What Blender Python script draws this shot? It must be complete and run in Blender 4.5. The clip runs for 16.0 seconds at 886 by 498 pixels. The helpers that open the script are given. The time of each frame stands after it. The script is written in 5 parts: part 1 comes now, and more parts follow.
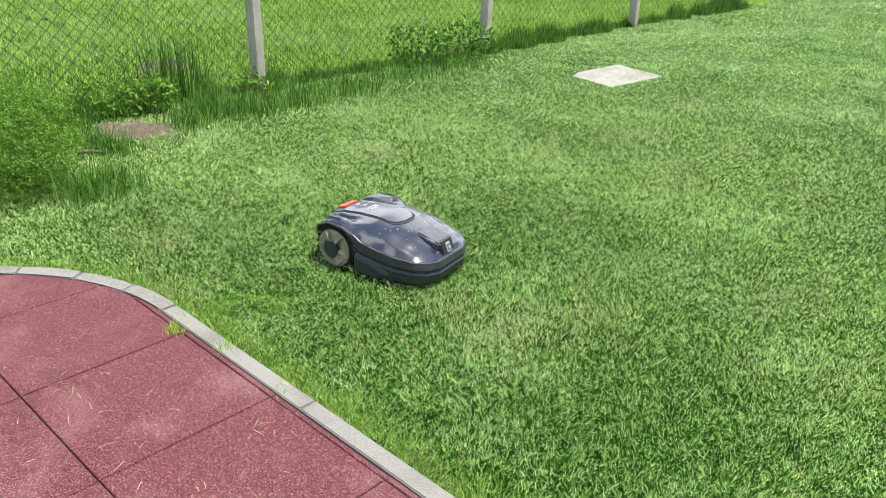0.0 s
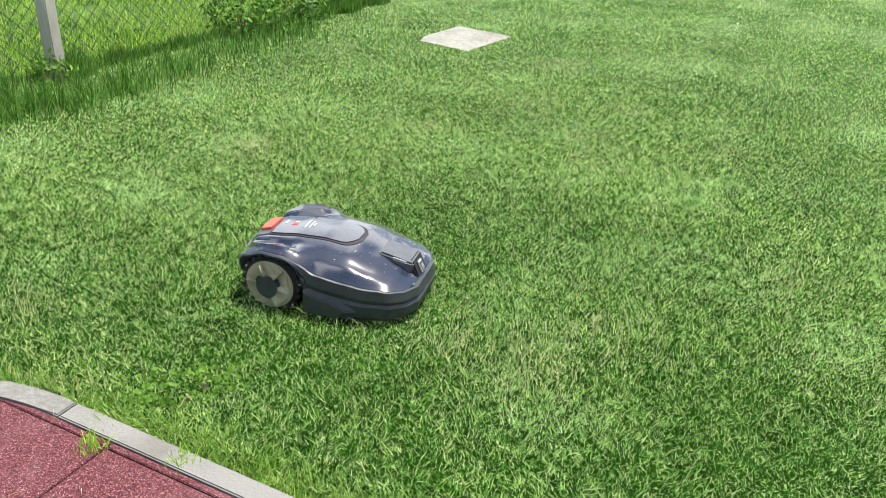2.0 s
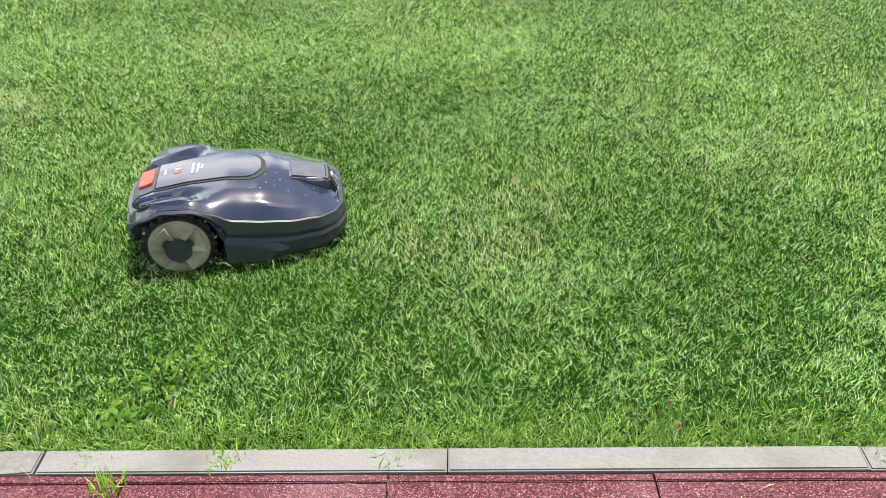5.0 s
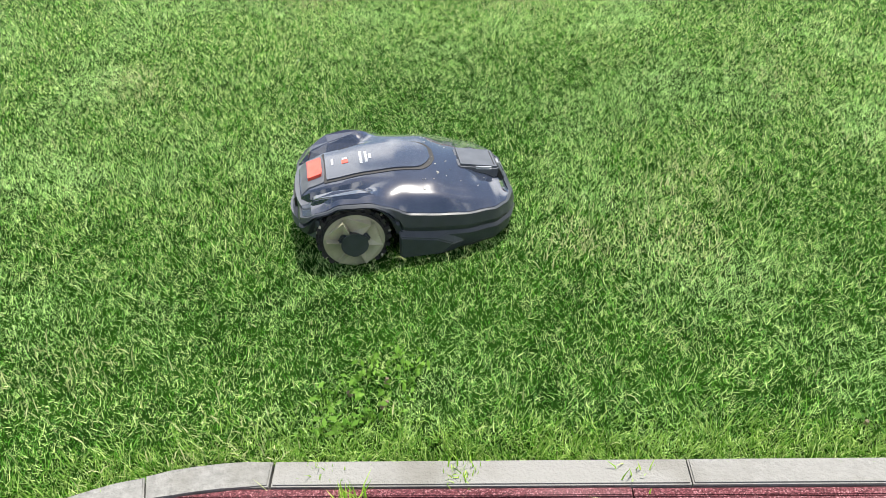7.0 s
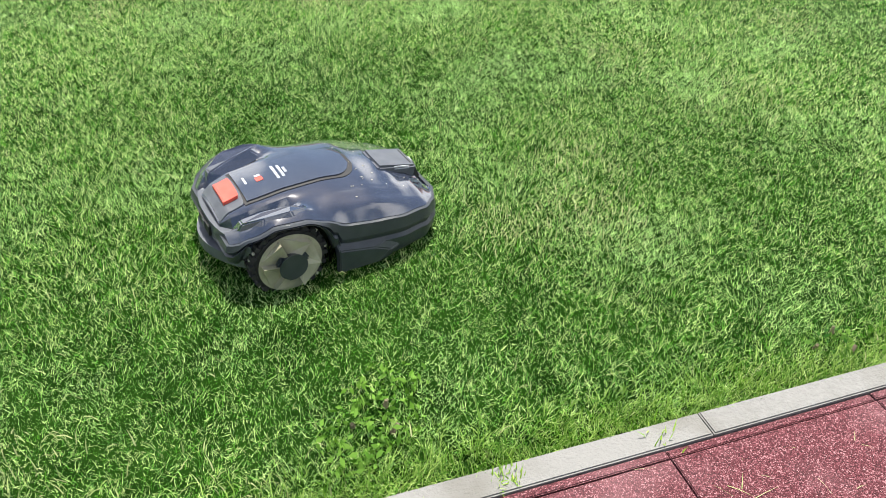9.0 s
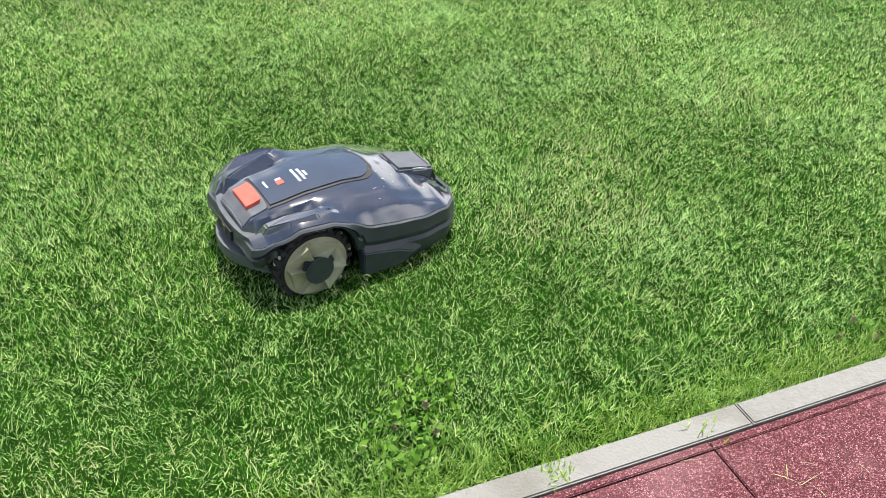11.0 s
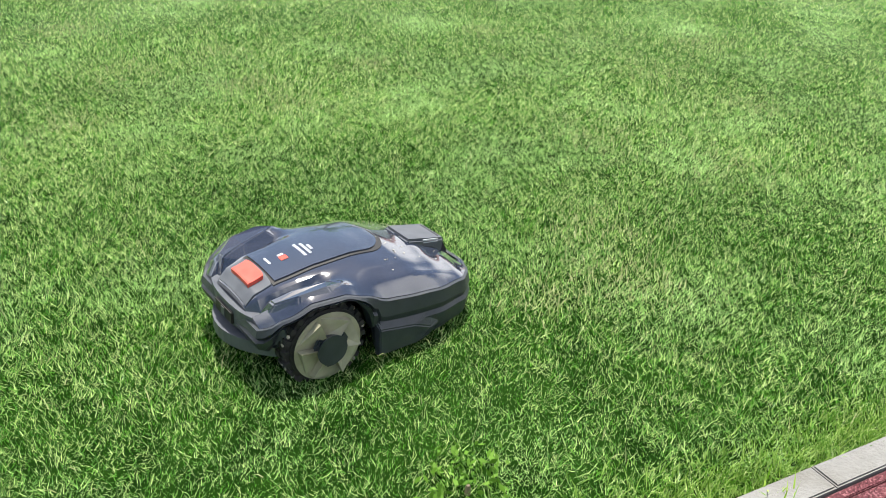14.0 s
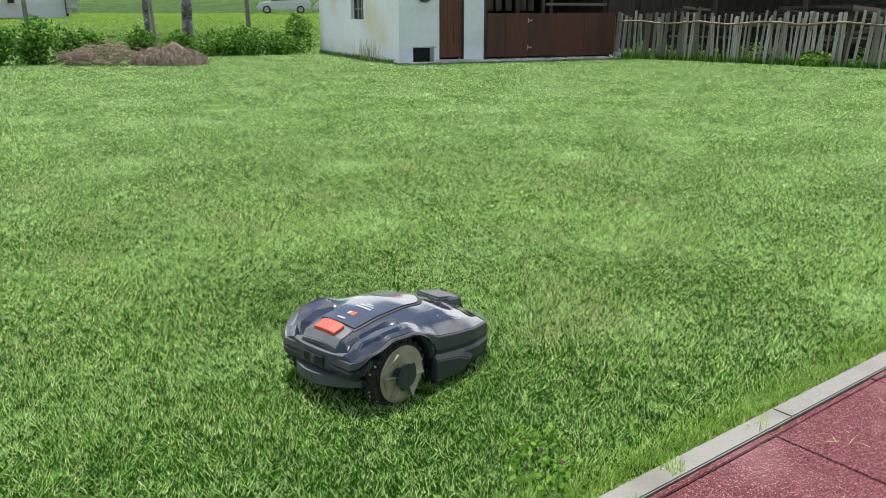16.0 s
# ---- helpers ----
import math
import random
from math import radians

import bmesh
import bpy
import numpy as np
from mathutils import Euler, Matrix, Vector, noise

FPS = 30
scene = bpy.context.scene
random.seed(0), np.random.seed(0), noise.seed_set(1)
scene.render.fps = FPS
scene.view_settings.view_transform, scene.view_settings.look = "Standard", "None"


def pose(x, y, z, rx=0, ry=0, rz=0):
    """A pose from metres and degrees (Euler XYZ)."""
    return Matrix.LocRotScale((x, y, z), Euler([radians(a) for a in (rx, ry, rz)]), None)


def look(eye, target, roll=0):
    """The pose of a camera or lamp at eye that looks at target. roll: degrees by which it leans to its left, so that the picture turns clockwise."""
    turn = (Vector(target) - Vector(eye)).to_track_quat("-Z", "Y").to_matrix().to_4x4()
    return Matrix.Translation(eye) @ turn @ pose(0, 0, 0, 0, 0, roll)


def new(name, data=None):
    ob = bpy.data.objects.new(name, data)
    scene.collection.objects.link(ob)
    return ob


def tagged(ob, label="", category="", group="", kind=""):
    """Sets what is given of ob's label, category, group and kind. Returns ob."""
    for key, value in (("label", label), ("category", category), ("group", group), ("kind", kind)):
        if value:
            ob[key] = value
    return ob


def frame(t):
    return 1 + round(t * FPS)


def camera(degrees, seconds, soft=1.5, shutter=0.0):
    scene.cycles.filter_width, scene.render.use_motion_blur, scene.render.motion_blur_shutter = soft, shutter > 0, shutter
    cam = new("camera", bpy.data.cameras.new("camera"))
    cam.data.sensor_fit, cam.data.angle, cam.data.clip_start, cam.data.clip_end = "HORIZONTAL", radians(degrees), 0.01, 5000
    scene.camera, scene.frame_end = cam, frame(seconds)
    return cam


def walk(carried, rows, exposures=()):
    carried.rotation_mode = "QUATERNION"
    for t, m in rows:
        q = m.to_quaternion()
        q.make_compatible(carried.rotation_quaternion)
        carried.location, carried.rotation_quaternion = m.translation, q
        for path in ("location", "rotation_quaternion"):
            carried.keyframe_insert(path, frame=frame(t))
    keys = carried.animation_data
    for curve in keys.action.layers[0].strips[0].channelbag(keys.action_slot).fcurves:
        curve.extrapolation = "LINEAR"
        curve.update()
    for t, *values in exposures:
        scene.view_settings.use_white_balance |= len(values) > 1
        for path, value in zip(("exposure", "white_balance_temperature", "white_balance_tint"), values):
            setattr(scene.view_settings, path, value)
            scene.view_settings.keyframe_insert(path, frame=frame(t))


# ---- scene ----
cam = camera(57.3, 16.0, 0.6)
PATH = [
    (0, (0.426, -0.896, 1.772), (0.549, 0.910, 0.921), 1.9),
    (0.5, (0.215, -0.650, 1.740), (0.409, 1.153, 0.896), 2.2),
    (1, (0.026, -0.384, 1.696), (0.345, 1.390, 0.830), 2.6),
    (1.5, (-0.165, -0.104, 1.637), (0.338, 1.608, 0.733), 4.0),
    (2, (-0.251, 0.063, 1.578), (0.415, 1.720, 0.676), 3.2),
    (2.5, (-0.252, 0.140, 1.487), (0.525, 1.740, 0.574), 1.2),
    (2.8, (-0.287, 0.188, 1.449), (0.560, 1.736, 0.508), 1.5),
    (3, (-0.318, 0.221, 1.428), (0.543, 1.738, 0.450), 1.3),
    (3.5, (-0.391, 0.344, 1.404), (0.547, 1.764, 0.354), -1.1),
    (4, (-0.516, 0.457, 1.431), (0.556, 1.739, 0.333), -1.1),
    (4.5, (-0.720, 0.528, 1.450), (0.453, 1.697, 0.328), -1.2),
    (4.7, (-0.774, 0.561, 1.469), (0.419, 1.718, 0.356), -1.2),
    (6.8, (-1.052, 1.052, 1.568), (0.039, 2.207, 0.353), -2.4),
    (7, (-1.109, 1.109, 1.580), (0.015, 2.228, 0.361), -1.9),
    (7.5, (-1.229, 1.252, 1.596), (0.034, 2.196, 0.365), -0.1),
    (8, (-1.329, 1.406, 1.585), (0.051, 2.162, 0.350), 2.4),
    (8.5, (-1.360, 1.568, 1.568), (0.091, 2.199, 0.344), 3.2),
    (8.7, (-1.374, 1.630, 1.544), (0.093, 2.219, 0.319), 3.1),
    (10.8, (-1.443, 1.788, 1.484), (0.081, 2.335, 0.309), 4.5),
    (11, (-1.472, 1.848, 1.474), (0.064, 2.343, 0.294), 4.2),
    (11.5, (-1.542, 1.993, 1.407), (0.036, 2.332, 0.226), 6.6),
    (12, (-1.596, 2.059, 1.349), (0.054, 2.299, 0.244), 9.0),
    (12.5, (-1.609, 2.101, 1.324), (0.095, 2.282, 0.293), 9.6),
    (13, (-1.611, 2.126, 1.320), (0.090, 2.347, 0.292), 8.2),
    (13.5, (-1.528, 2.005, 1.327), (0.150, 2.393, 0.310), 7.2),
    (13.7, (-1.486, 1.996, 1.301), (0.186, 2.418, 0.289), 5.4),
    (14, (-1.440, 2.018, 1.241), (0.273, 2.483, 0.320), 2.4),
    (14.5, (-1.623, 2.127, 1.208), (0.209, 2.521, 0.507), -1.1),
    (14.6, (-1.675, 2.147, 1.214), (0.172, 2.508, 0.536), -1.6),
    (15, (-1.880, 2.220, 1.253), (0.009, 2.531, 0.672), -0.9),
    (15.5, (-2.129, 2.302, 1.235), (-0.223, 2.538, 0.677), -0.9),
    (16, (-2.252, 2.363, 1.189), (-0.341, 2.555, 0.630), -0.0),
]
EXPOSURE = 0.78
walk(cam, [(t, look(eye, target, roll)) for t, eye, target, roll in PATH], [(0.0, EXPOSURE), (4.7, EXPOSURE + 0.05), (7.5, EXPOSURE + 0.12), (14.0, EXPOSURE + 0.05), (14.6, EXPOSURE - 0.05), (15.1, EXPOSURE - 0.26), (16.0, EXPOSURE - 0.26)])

# ---- light: high sun, blue sky with bright scattered cloud ----
SUN_AZ, SUN_EL = 16.0, 74.0
world = bpy.data.worlds.new("sky")
scene.world = world
world.use_nodes = True
wn, wl = world.node_tree.nodes, world.node_tree.links
sky = wn.new("ShaderNodeTexSky")
sky.sky_type, sky.sun_disc = "NISHITA", False
sky.sun_elevation, sky.sun_rotation = radians(SUN_EL), radians(90 - SUN_AZ)
sky.air_density, sky.dust_density = 1.0, 1.5
cloud = wn.new("ShaderNodeTexNoise")
cloud.inputs["Scale"].default_value, cloud.inputs["Detail"].default_value = 1.7, 6
coord = wn.new("ShaderNodeTexCoord")
wl.new(coord.outputs["Generated"], cloud.inputs["Vector"])
ramp = wn.new("ShaderNodeValToRGB")
ramp.color_ramp.elements[0].position, ramp.color_ramp.elements[1].position = 0.5, 0.6
wl.new(cloud.outputs["Fac"], ramp.inputs["Fac"])
mixer = wn.new("ShaderNodeMix")
mixer.data_type = "RGBA"
wl.new(ramp.outputs["Color"], mixer.inputs[0])
wl.new(sky.outputs["Color"], mixer.inputs[6])
mixer.inputs[7].default_value = (15.0, 15.1, 15.5, 1)
wl.new(mixer.outputs[2], wn["Background"].inputs["Color"])
wn["Background"].inputs["Strength"].default_value = 0.085

sun_data = bpy.data.lights.new("sun", "SUN")
sun_data.energy, sun_data.angle, sun_data.color = 5.0, radians(1.2), (1.0, 0.95, 0.86)
sun = new("sun", sun_data)
sun_dir = Vector((math.cos(radians(SUN_AZ)) * math.cos(radians(SUN_EL)), math.sin(radians(SUN_AZ)) * math.cos(radians(SUN_EL)), math.sin(radians(SUN_EL))))
sun.matrix_basis = look(sun_dir * 40, (0, 0, 0))


# ---- materials ----
def mat(name, a, b=None, scale=20.0, detail=5, rough=0.7, rough2=None, metal=0.0, bump=0.0, bump_scale=None, big=None, big_scale=1.0,
        big_amount=0.5, island=None, obj=None, coat=0.0, through_light=0.0, spec=0.5, stretch=None, spread=(0.25, 1.0)):
    """A procedural surface: colours a and b mixed by fine noise, a third colour by broad noise, piece by piece variation, bump."""
    m = bpy.data.materials.new(name)
    m.use_nodes = True
    n, l = m.node_tree.nodes, m.node_tree.links
    bsdf = n["Principled BSDF"]
    bsdf.inputs["Roughness"].default_value, bsdf.inputs["Metallic"].default_value = rough, metal
    bsdf.inputs["Coat Weight"].default_value = coat
    bsdf.inputs["Coat Roughness"].default_value = 0.06
    bsdf.inputs["Specular IOR Level"].default_value = spec
    tc = n.new("ShaderNodeTexCoord")
    where = tc.outputs["Object"]
    if stretch:
        mp = n.new("ShaderNodeMapping")
        mp.inputs["Scale"].default_value = stretch
        l.new(where, mp.inputs["Vector"])
        where = mp.outputs["Vector"]

    def noise_tex(s, d=detail):
        t = n.new("ShaderNodeTexNoise")
        t.inputs["Scale"].default_value, t.inputs["Detail"].default_value = s, d
        l.new(where, t.inputs["Vector"])
        return t

    def mix(fac, c1, c2, sharp=None):
        x = n.new("ShaderNodeMix")
        x.data_type = "RGBA"
        if sharp:
            r = n.new("ShaderNodeMapRange")
            r.inputs["From Min"].default_value, r.inputs["From Max"].default_value = sharp
            l.new(fac, r.inputs["Value"])
            fac = r.outputs["Result"]
        l.new(fac, x.inputs[0])
        for sock, c in ((x.inputs[6], c1), (x.inputs[7], c2)):
            if isinstance(c, tuple):
                sock.default_value = (*c, 1)
            else:
                l.new(c, sock)
        return x.outputs[2]

    colour = a
    fine = noise_tex(scale)
    if b:
        colour = mix(fine.outputs["Fac"], a, b, (0.32, 0.68))
    if island:
        g = n.new("ShaderNodeNewGeometry")
        colour = mix(g.outputs["Random Per Island"], colour, island, spread)
    if obj:
        o = n.new("ShaderNodeObjectInfo")
        colour = mix(o.outputs["Random"], colour, obj)
    if big:
        broad = noise_tex(big_scale, 4)
        colour = mix(broad.outputs["Fac"], colour, big, (0.62 - 0.3 * big_amount, 0.9 - 0.2 * big_amount))
    if isinstance(colour, tuple):
        bsdf.inputs["Base Color"].default_value = (*colour, 1)
    else:
        l.new(colour, bsdf.inputs["Base Color"])
    if rough2 is not None:
        r = n.new("ShaderNodeMapRange")
        r.inputs["To Min"].default_value, r.inputs["To Max"].default_value = rough, rough2
        l.new(fine.outputs["Fac"], r.inputs["Value"])
        l.new(r.outputs["Result"], bsdf.inputs["Roughness"])
    if bump:
        bn = n.new("ShaderNodeBump")
        bn.inputs["Strength"].default_value, bn.inputs["Distance"].default_value = bump, 0.01
        l.new(noise_tex(bump_scale or scale).outputs["Fac"], bn.inputs["Height"])
        l.new(bn.outputs["Normal"], bsdf.inputs["Normal"])
    if through_light:
        tr = n.new("ShaderNodeBsdfTranslucent")
        if isinstance(colour, tuple):
            tr.inputs["Color"].default_value = (*colour, 1)
        else:
            l.new(colour, tr.inputs["Color"])
        ms = n.new("ShaderNodeMixShader")
        ms.inputs["Fac"].default_value = through_light
        l.new(bsdf.outputs["BSDF"], ms.inputs[1])
        l.new(tr.outputs["BSDF"], ms.inputs[2])
        l.new(ms.outputs["Shader"], n["Material Output"].inputs["Surface"])
    return m


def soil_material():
    """Soil under the blades by the play area, coloured near black to put the shade between blades in; out where blades
    stand too far off to tell apart the sheet itself is turf.
    """
    m = mat("lawn_soil_gap_shade", (0.005, 0.018, 0.002), (0.012, 0.038, 0.004), 9, rough=0.95, bump=0.6, bump_scale=60, spec=0.02)
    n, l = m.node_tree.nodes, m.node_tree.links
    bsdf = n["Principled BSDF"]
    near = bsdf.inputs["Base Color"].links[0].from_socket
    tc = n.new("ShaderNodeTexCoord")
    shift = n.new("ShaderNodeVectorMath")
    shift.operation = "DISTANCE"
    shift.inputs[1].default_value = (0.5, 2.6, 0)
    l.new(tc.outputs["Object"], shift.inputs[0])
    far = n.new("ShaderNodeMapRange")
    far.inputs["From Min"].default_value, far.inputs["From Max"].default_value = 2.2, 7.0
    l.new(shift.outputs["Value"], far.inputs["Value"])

    def tex(scale, detail):
        t = n.new("ShaderNodeTexNoise")
        t.inputs["Scale"].default_value, t.inputs["Detail"].default_value = scale, detail
        l.new(tc.outputs["Object"], t.inputs["Vector"])
        return t.outputs["Fac"]

    def blend(fac, a, b, lo=0.35, hi=0.65):
        rr = n.new("ShaderNodeMapRange")
        rr.inputs["From Min"].default_value, rr.inputs["From Max"].default_value = lo, hi
        l.new(fac, rr.inputs["Value"])
        x = n.new("ShaderNodeMix")
        x.data_type = "RGBA"
        l.new(rr.outputs["Result"], x.inputs[0])
        for sock, c in ((x.inputs[6], a), (x.inputs[7], b)):
            if isinstance(c, tuple):
                sock.default_value = (*c, 1)
            else:
                l.new(c, sock)
        return x.outputs[2]
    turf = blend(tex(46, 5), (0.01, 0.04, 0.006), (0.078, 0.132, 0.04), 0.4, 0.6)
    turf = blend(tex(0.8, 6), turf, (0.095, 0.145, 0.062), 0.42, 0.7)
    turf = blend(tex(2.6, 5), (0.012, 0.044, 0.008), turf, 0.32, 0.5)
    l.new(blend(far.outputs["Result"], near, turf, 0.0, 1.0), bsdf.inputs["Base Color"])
    return m


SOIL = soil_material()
LAWN = mat("lawn_blades", (0.019, 0.14, 0.005), (0.15, 0.45, 0.022), 30, detail=3, island=(0.84, 1.0, 0.42), spread=(0.42, 0.82), big=(0.6, 0.9, 0.34), big_scale=1.7,
           big_amount=0.45, rough=0.32, through_light=0.2, spec=0.5)
FRINGE = mat("fringe_blades", (0.05, 0.16, 0.01), (0.12, 0.26, 0.022), 12, island=(0.42, 0.58, 0.16), rough=0.5, through_light=0.35, spec=0.15)
ROUGH_GRASS = mat("rough_grass", (0.018, 0.085, 0.008), (0.07, 0.19, 0.018), 9, island=(0.26, 0.47, 0.1), spread=(0.45, 1.0), rough=0.45, through_light=0.25, spec=0.2)
MEADOW = mat("meadow", (0.15, 0.36, 0.022), (0.27, 0.5, 0.045), 6, island=(0.56, 0.76, 0.15), rough=0.5, through_light=0.4, spec=0.2)
STRAW = mat("dry_straw", (0.4, 0.4, 0.2), (0.5, 0.49, 0.28), 6, island=(0.3, 0.38, 0.13), rough=0.7, through_light=0.2)
CONCRETE = mat("kerb_concrete", (0.125, 0.125, 0.118), (0.21, 0.21, 0.2), 60, big=(0.12, 0.115, 0.098), big_scale=5, big_amount=0.5, obj=(0.2, 0.198, 0.188), rough=0.9, bump=0.5, bump_scale=120)
SLAB = mat("slab_concrete", (0.19, 0.19, 0.165), (0.31, 0.31, 0.28), 30, big=(0.16, 0.155, 0.125), big_scale=4, rough=0.92, bump=0.7, bump_scale=50)
EARTH = mat("earth", (0.04, 0.033, 0.023), (0.14, 0.115, 0.082), 45, big=(0.08, 0.07, 0.045), big_scale=6, rough=0.95, bump=0.9, bump_scale=50)
WIRE = mat("coated_wire", (0.02, 0.04, 0.02), rough=0.5)
POST = mat("whitewashed_post", (0.38, 0.36, 0.31), (0.55, 0.53, 0.48), 14, big=(0.22, 0.18, 0.13), big_scale=4, rough=0.9, bump=0.5, stretch=(1, 1, 0.25))
LEAF = mat("shrub_leaf", (0.06, 0.16, 0.015), (0.12, 0.25, 0.025), 9, island=(0.2, 0.37, 0.06), rough=0.55, through_light=0.3, spec=0.15)
DARK_LEAF = mat("dark_leaf", (0.02, 0.085, 0.01), (0.06, 0.17, 0.018), 4, spread=(0.4, 1.0), island=(0.3, 0.52, 0.1), rough=0.55, through_light=0.3, spec=0.15)
STEM = mat("stem", (0.12, 0.09, 0.06), (0.2, 0.16, 0.11), 20, rough=0.9)


def rubber_material():
    """Pressed granules: every cell of a fine cell pattern has its own shade of red, with pale dust on top."""
    m = mat("red_rubber_granules", (0.2, 0.055, 0.065), rough=0.93, spec=0.2)
    n, l = m.node_tree.nodes, m.node_tree.links
    bsdf = n["Principled BSDF"]
    tc = n.new("ShaderNodeTexCoord")
    cells = n.new("ShaderNodeTexVoronoi")
    cells.inputs["Scale"].default_value = 400
    l.new(tc.outputs["Object"], cells.inputs["Vector"])
    split = n.new("ShaderNodeSeparateColor")
    l.new(cells.outputs["Color"], split.inputs["Color"])
    ramp = n.new("ShaderNodeValToRGB")
    e = ramp.color_ramp.elements
    e[0].position, e[0].color = 0.05, (0.035, 0.012, 0.014, 1)
    e[1].position, e[1].color = 1.0, (0.42, 0.23, 0.24, 1)
    mid = e.new(0.55)
    mid.color = (0.1, 0.028, 0.034, 1)
    hi = e.new(0.85)
    hi.color = (0.19, 0.066, 0.078, 1)
    l.new(split.outputs["Red"], ramp.inputs["Fac"])
    dust = n.new("ShaderNodeTexNoise")
    dust.inputs["Scale"].default_value, dust.inputs["Detail"].default_value = 3.2, 8
    l.new(tc.outputs["Object"], dust.inputs["Vector"])
    reach = n.new("ShaderNodeMapRange")
    reach.inputs["From Min"].default_value, reach.inputs["From Max"].default_value = 0.5, 0.75
    reach.inputs["To Max"].default_value = 0.3
    l.new(dust.outputs["Fac"], reach.inputs["Value"])
    mix = n.new("ShaderNodeMix")
    mix.data_type = "RGBA"
    l.new(reach.outputs["Result"], mix.inputs[0])
    l.new(ramp.outputs["Color"], mix.inputs[6])
    mix.inputs[7].default_value = (0.33, 0.19, 0.2, 1)
    l.new(mix.outputs[2], bsdf.inputs["Base Color"])
    bump = n.new("ShaderNodeBump")
    bump.inputs["Strength"].default_value, bump.inputs["Distance"].default_value = 0.7, 0.003
    bump.invert = True
    l.new(cells.outputs["Distance"], bump.inputs["Height"])
    l.new(bump.outputs["Normal"], bsdf.inputs["Normal"])
    return m


RUBBER = rubber_material()
SHELL = mat("glossy_slate_plastic", (0.018, 0.024, 0.041), (0.026, 0.033, 0.053), 8, rough=0.12, coat=1.0, spec=0.8)
HATCH = mat("hatch_plastic", (0.028, 0.036, 0.056), (0.04, 0.05, 0.072), 8, rough=0.16, coat=1.0, spec=0.8)
BUMPER = mat("matt_grey_plastic", (0.022, 0.027, 0.034), (0.032, 0.038, 0.047), 30, big=(0.042, 0.048, 0.056), big_scale=14, rough=0.34, rough2=0.5, bump=0.1, bump_scale=300)
PANEL = mat("grey_plastic", (0.065, 0.072, 0.086), (0.09, 0.098, 0.114), 25, rough=0.45)
BLACK = mat("black_plastic", (0.012, 0.012, 0.013), rough=0.6)
TYRE = mat("tyre_rubber", (0.014, 0.014, 0.014), (0.03, 0.028, 0.025), 60, rough=0.85)
RIM = mat("dusty_rim", (0.26, 0.245, 0.165), (0.36, 0.34, 0.24), 22, big=(0.22, 0.22, 0.15), big_scale=16, rough=0.6)
RED = mat("red_plastic", (0.62, 0.075, 0.05), (0.7, 0.1, 0.07), 30, rough=0.4)
SILVER = mat("silver_print", (0.42, 0.44, 0.47), rough=0.4)
STUD = mat("dried_clippings", (0.5, 0.47, 0.36), rough=0.9)
WHITEWASH = mat("whitewashed_render", (0.82, 0.85, 0.88), (0.88, 0.9, 0.92), 6, big=(0.6, 0.52, 0.34), big_scale=0.5, big_amount=0.3, rough=0.92, bump=0.25, bump_scale=30)
STAINED_WASH = mat("stained_whitewash", (0.82, 0.85, 0.88), (0.88, 0.9, 0.92), 6, big=(0.74, 0.66, 0.44), big_scale=0.7, big_amount=0.5, rough=0.92, bump=0.25, bump_scale=30)
DOOR_WOOD = mat("brown_door_wood", (0.12, 0.038, 0.02), (0.17, 0.055, 0.03), 14, rough=0.55, stretch=(1, 1, 0.1))
GATE_WOOD = mat("dark_brown_boards", (0.085, 0.026, 0.014), (0.14, 0.045, 0.024), 10, big=(0.05, 0.025, 0.02), big_scale=3, obj=(0.11, 0.035, 0.02), rough=0.6, stretch=(1, 1, 0.15))
OLD_WOOD = mat("weathered_grey_wood", (0.27, 0.245, 0.215), (0.62, 0.595, 0.56), 16, obj=(0.15, 0.13, 0.105), rough=0.9, bump=0.4, stretch=(1, 1, 0.12))
DARK_WOOD = mat("dark_old_wood", (0.04, 0.032, 0.026), (0.085, 0.068, 0.055), 8, rough=0.9, bump=0.4, stretch=(1, 1, 0.2))
GRAVEL = mat("white_gravel", (0.62, 0.61, 0.58), (0.85, 0.84, 0.8), 12, obj=(0.55, 0.54, 0.5), rough=0.9, bump=0.3)
STONE = mat("pale_stone", (0.5, 0.49, 0.46), (0.74, 0.72, 0.68), 12, obj=(0.34, 0.33, 0.3), rough=0.9, bump=0.5)
BARK = mat("birch_bark", (0.01, 0.009, 0.008), (0.42, 0.41, 0.39), 11, big=(0.012, 0.011, 0.01), big_scale=3, big_amount=0.5, detail=3, rough=0.85, bump=0.6, stretch=(1, 1, 1.6))
TWIG = mat("dry_twigs", (0.16, 0.12, 0.09), (0.34, 0.27, 0.21), 7, island=(0.24, 0.18, 0.14), rough=0.9)
IRON = mat("galvanised_iron", (0.45, 0.45, 0.44), (0.55, 0.55, 0.54), 20, rough=0.5, metal=0.6)
GLASS = mat("dark_glass", (0.015, 0.018, 0.02), rough=0.06, spec=0.6)
CAR_WHITE = mat("white_car_paint", (0.75, 0.76, 0.78), rough=0.25, coat=0.8)
CAR_BLUE = mat("blue_car_paint", (0.05, 0.08, 0.2), rough=0.25, coat=0.8)
YELLOW = mat("yellow_plastic", (0.7, 0.5, 0.04), rough=0.5)
ROOF = mat("roof_tile", (0.2, 0.08, 0.05), (0.28, 0.12, 0.08), 10, rough=0.85)


# ---- mesh helpers ----
def part(name, bm, material, parent=None, label="", smooth=False):
    """Links a bmesh as one mesh object, under parent where given."""
    me = bpy.data.meshes.new(name)
    bm.to_mesh(me)
    bm.free()
    return link_mesh(name, me, material, parent, label, smooth)


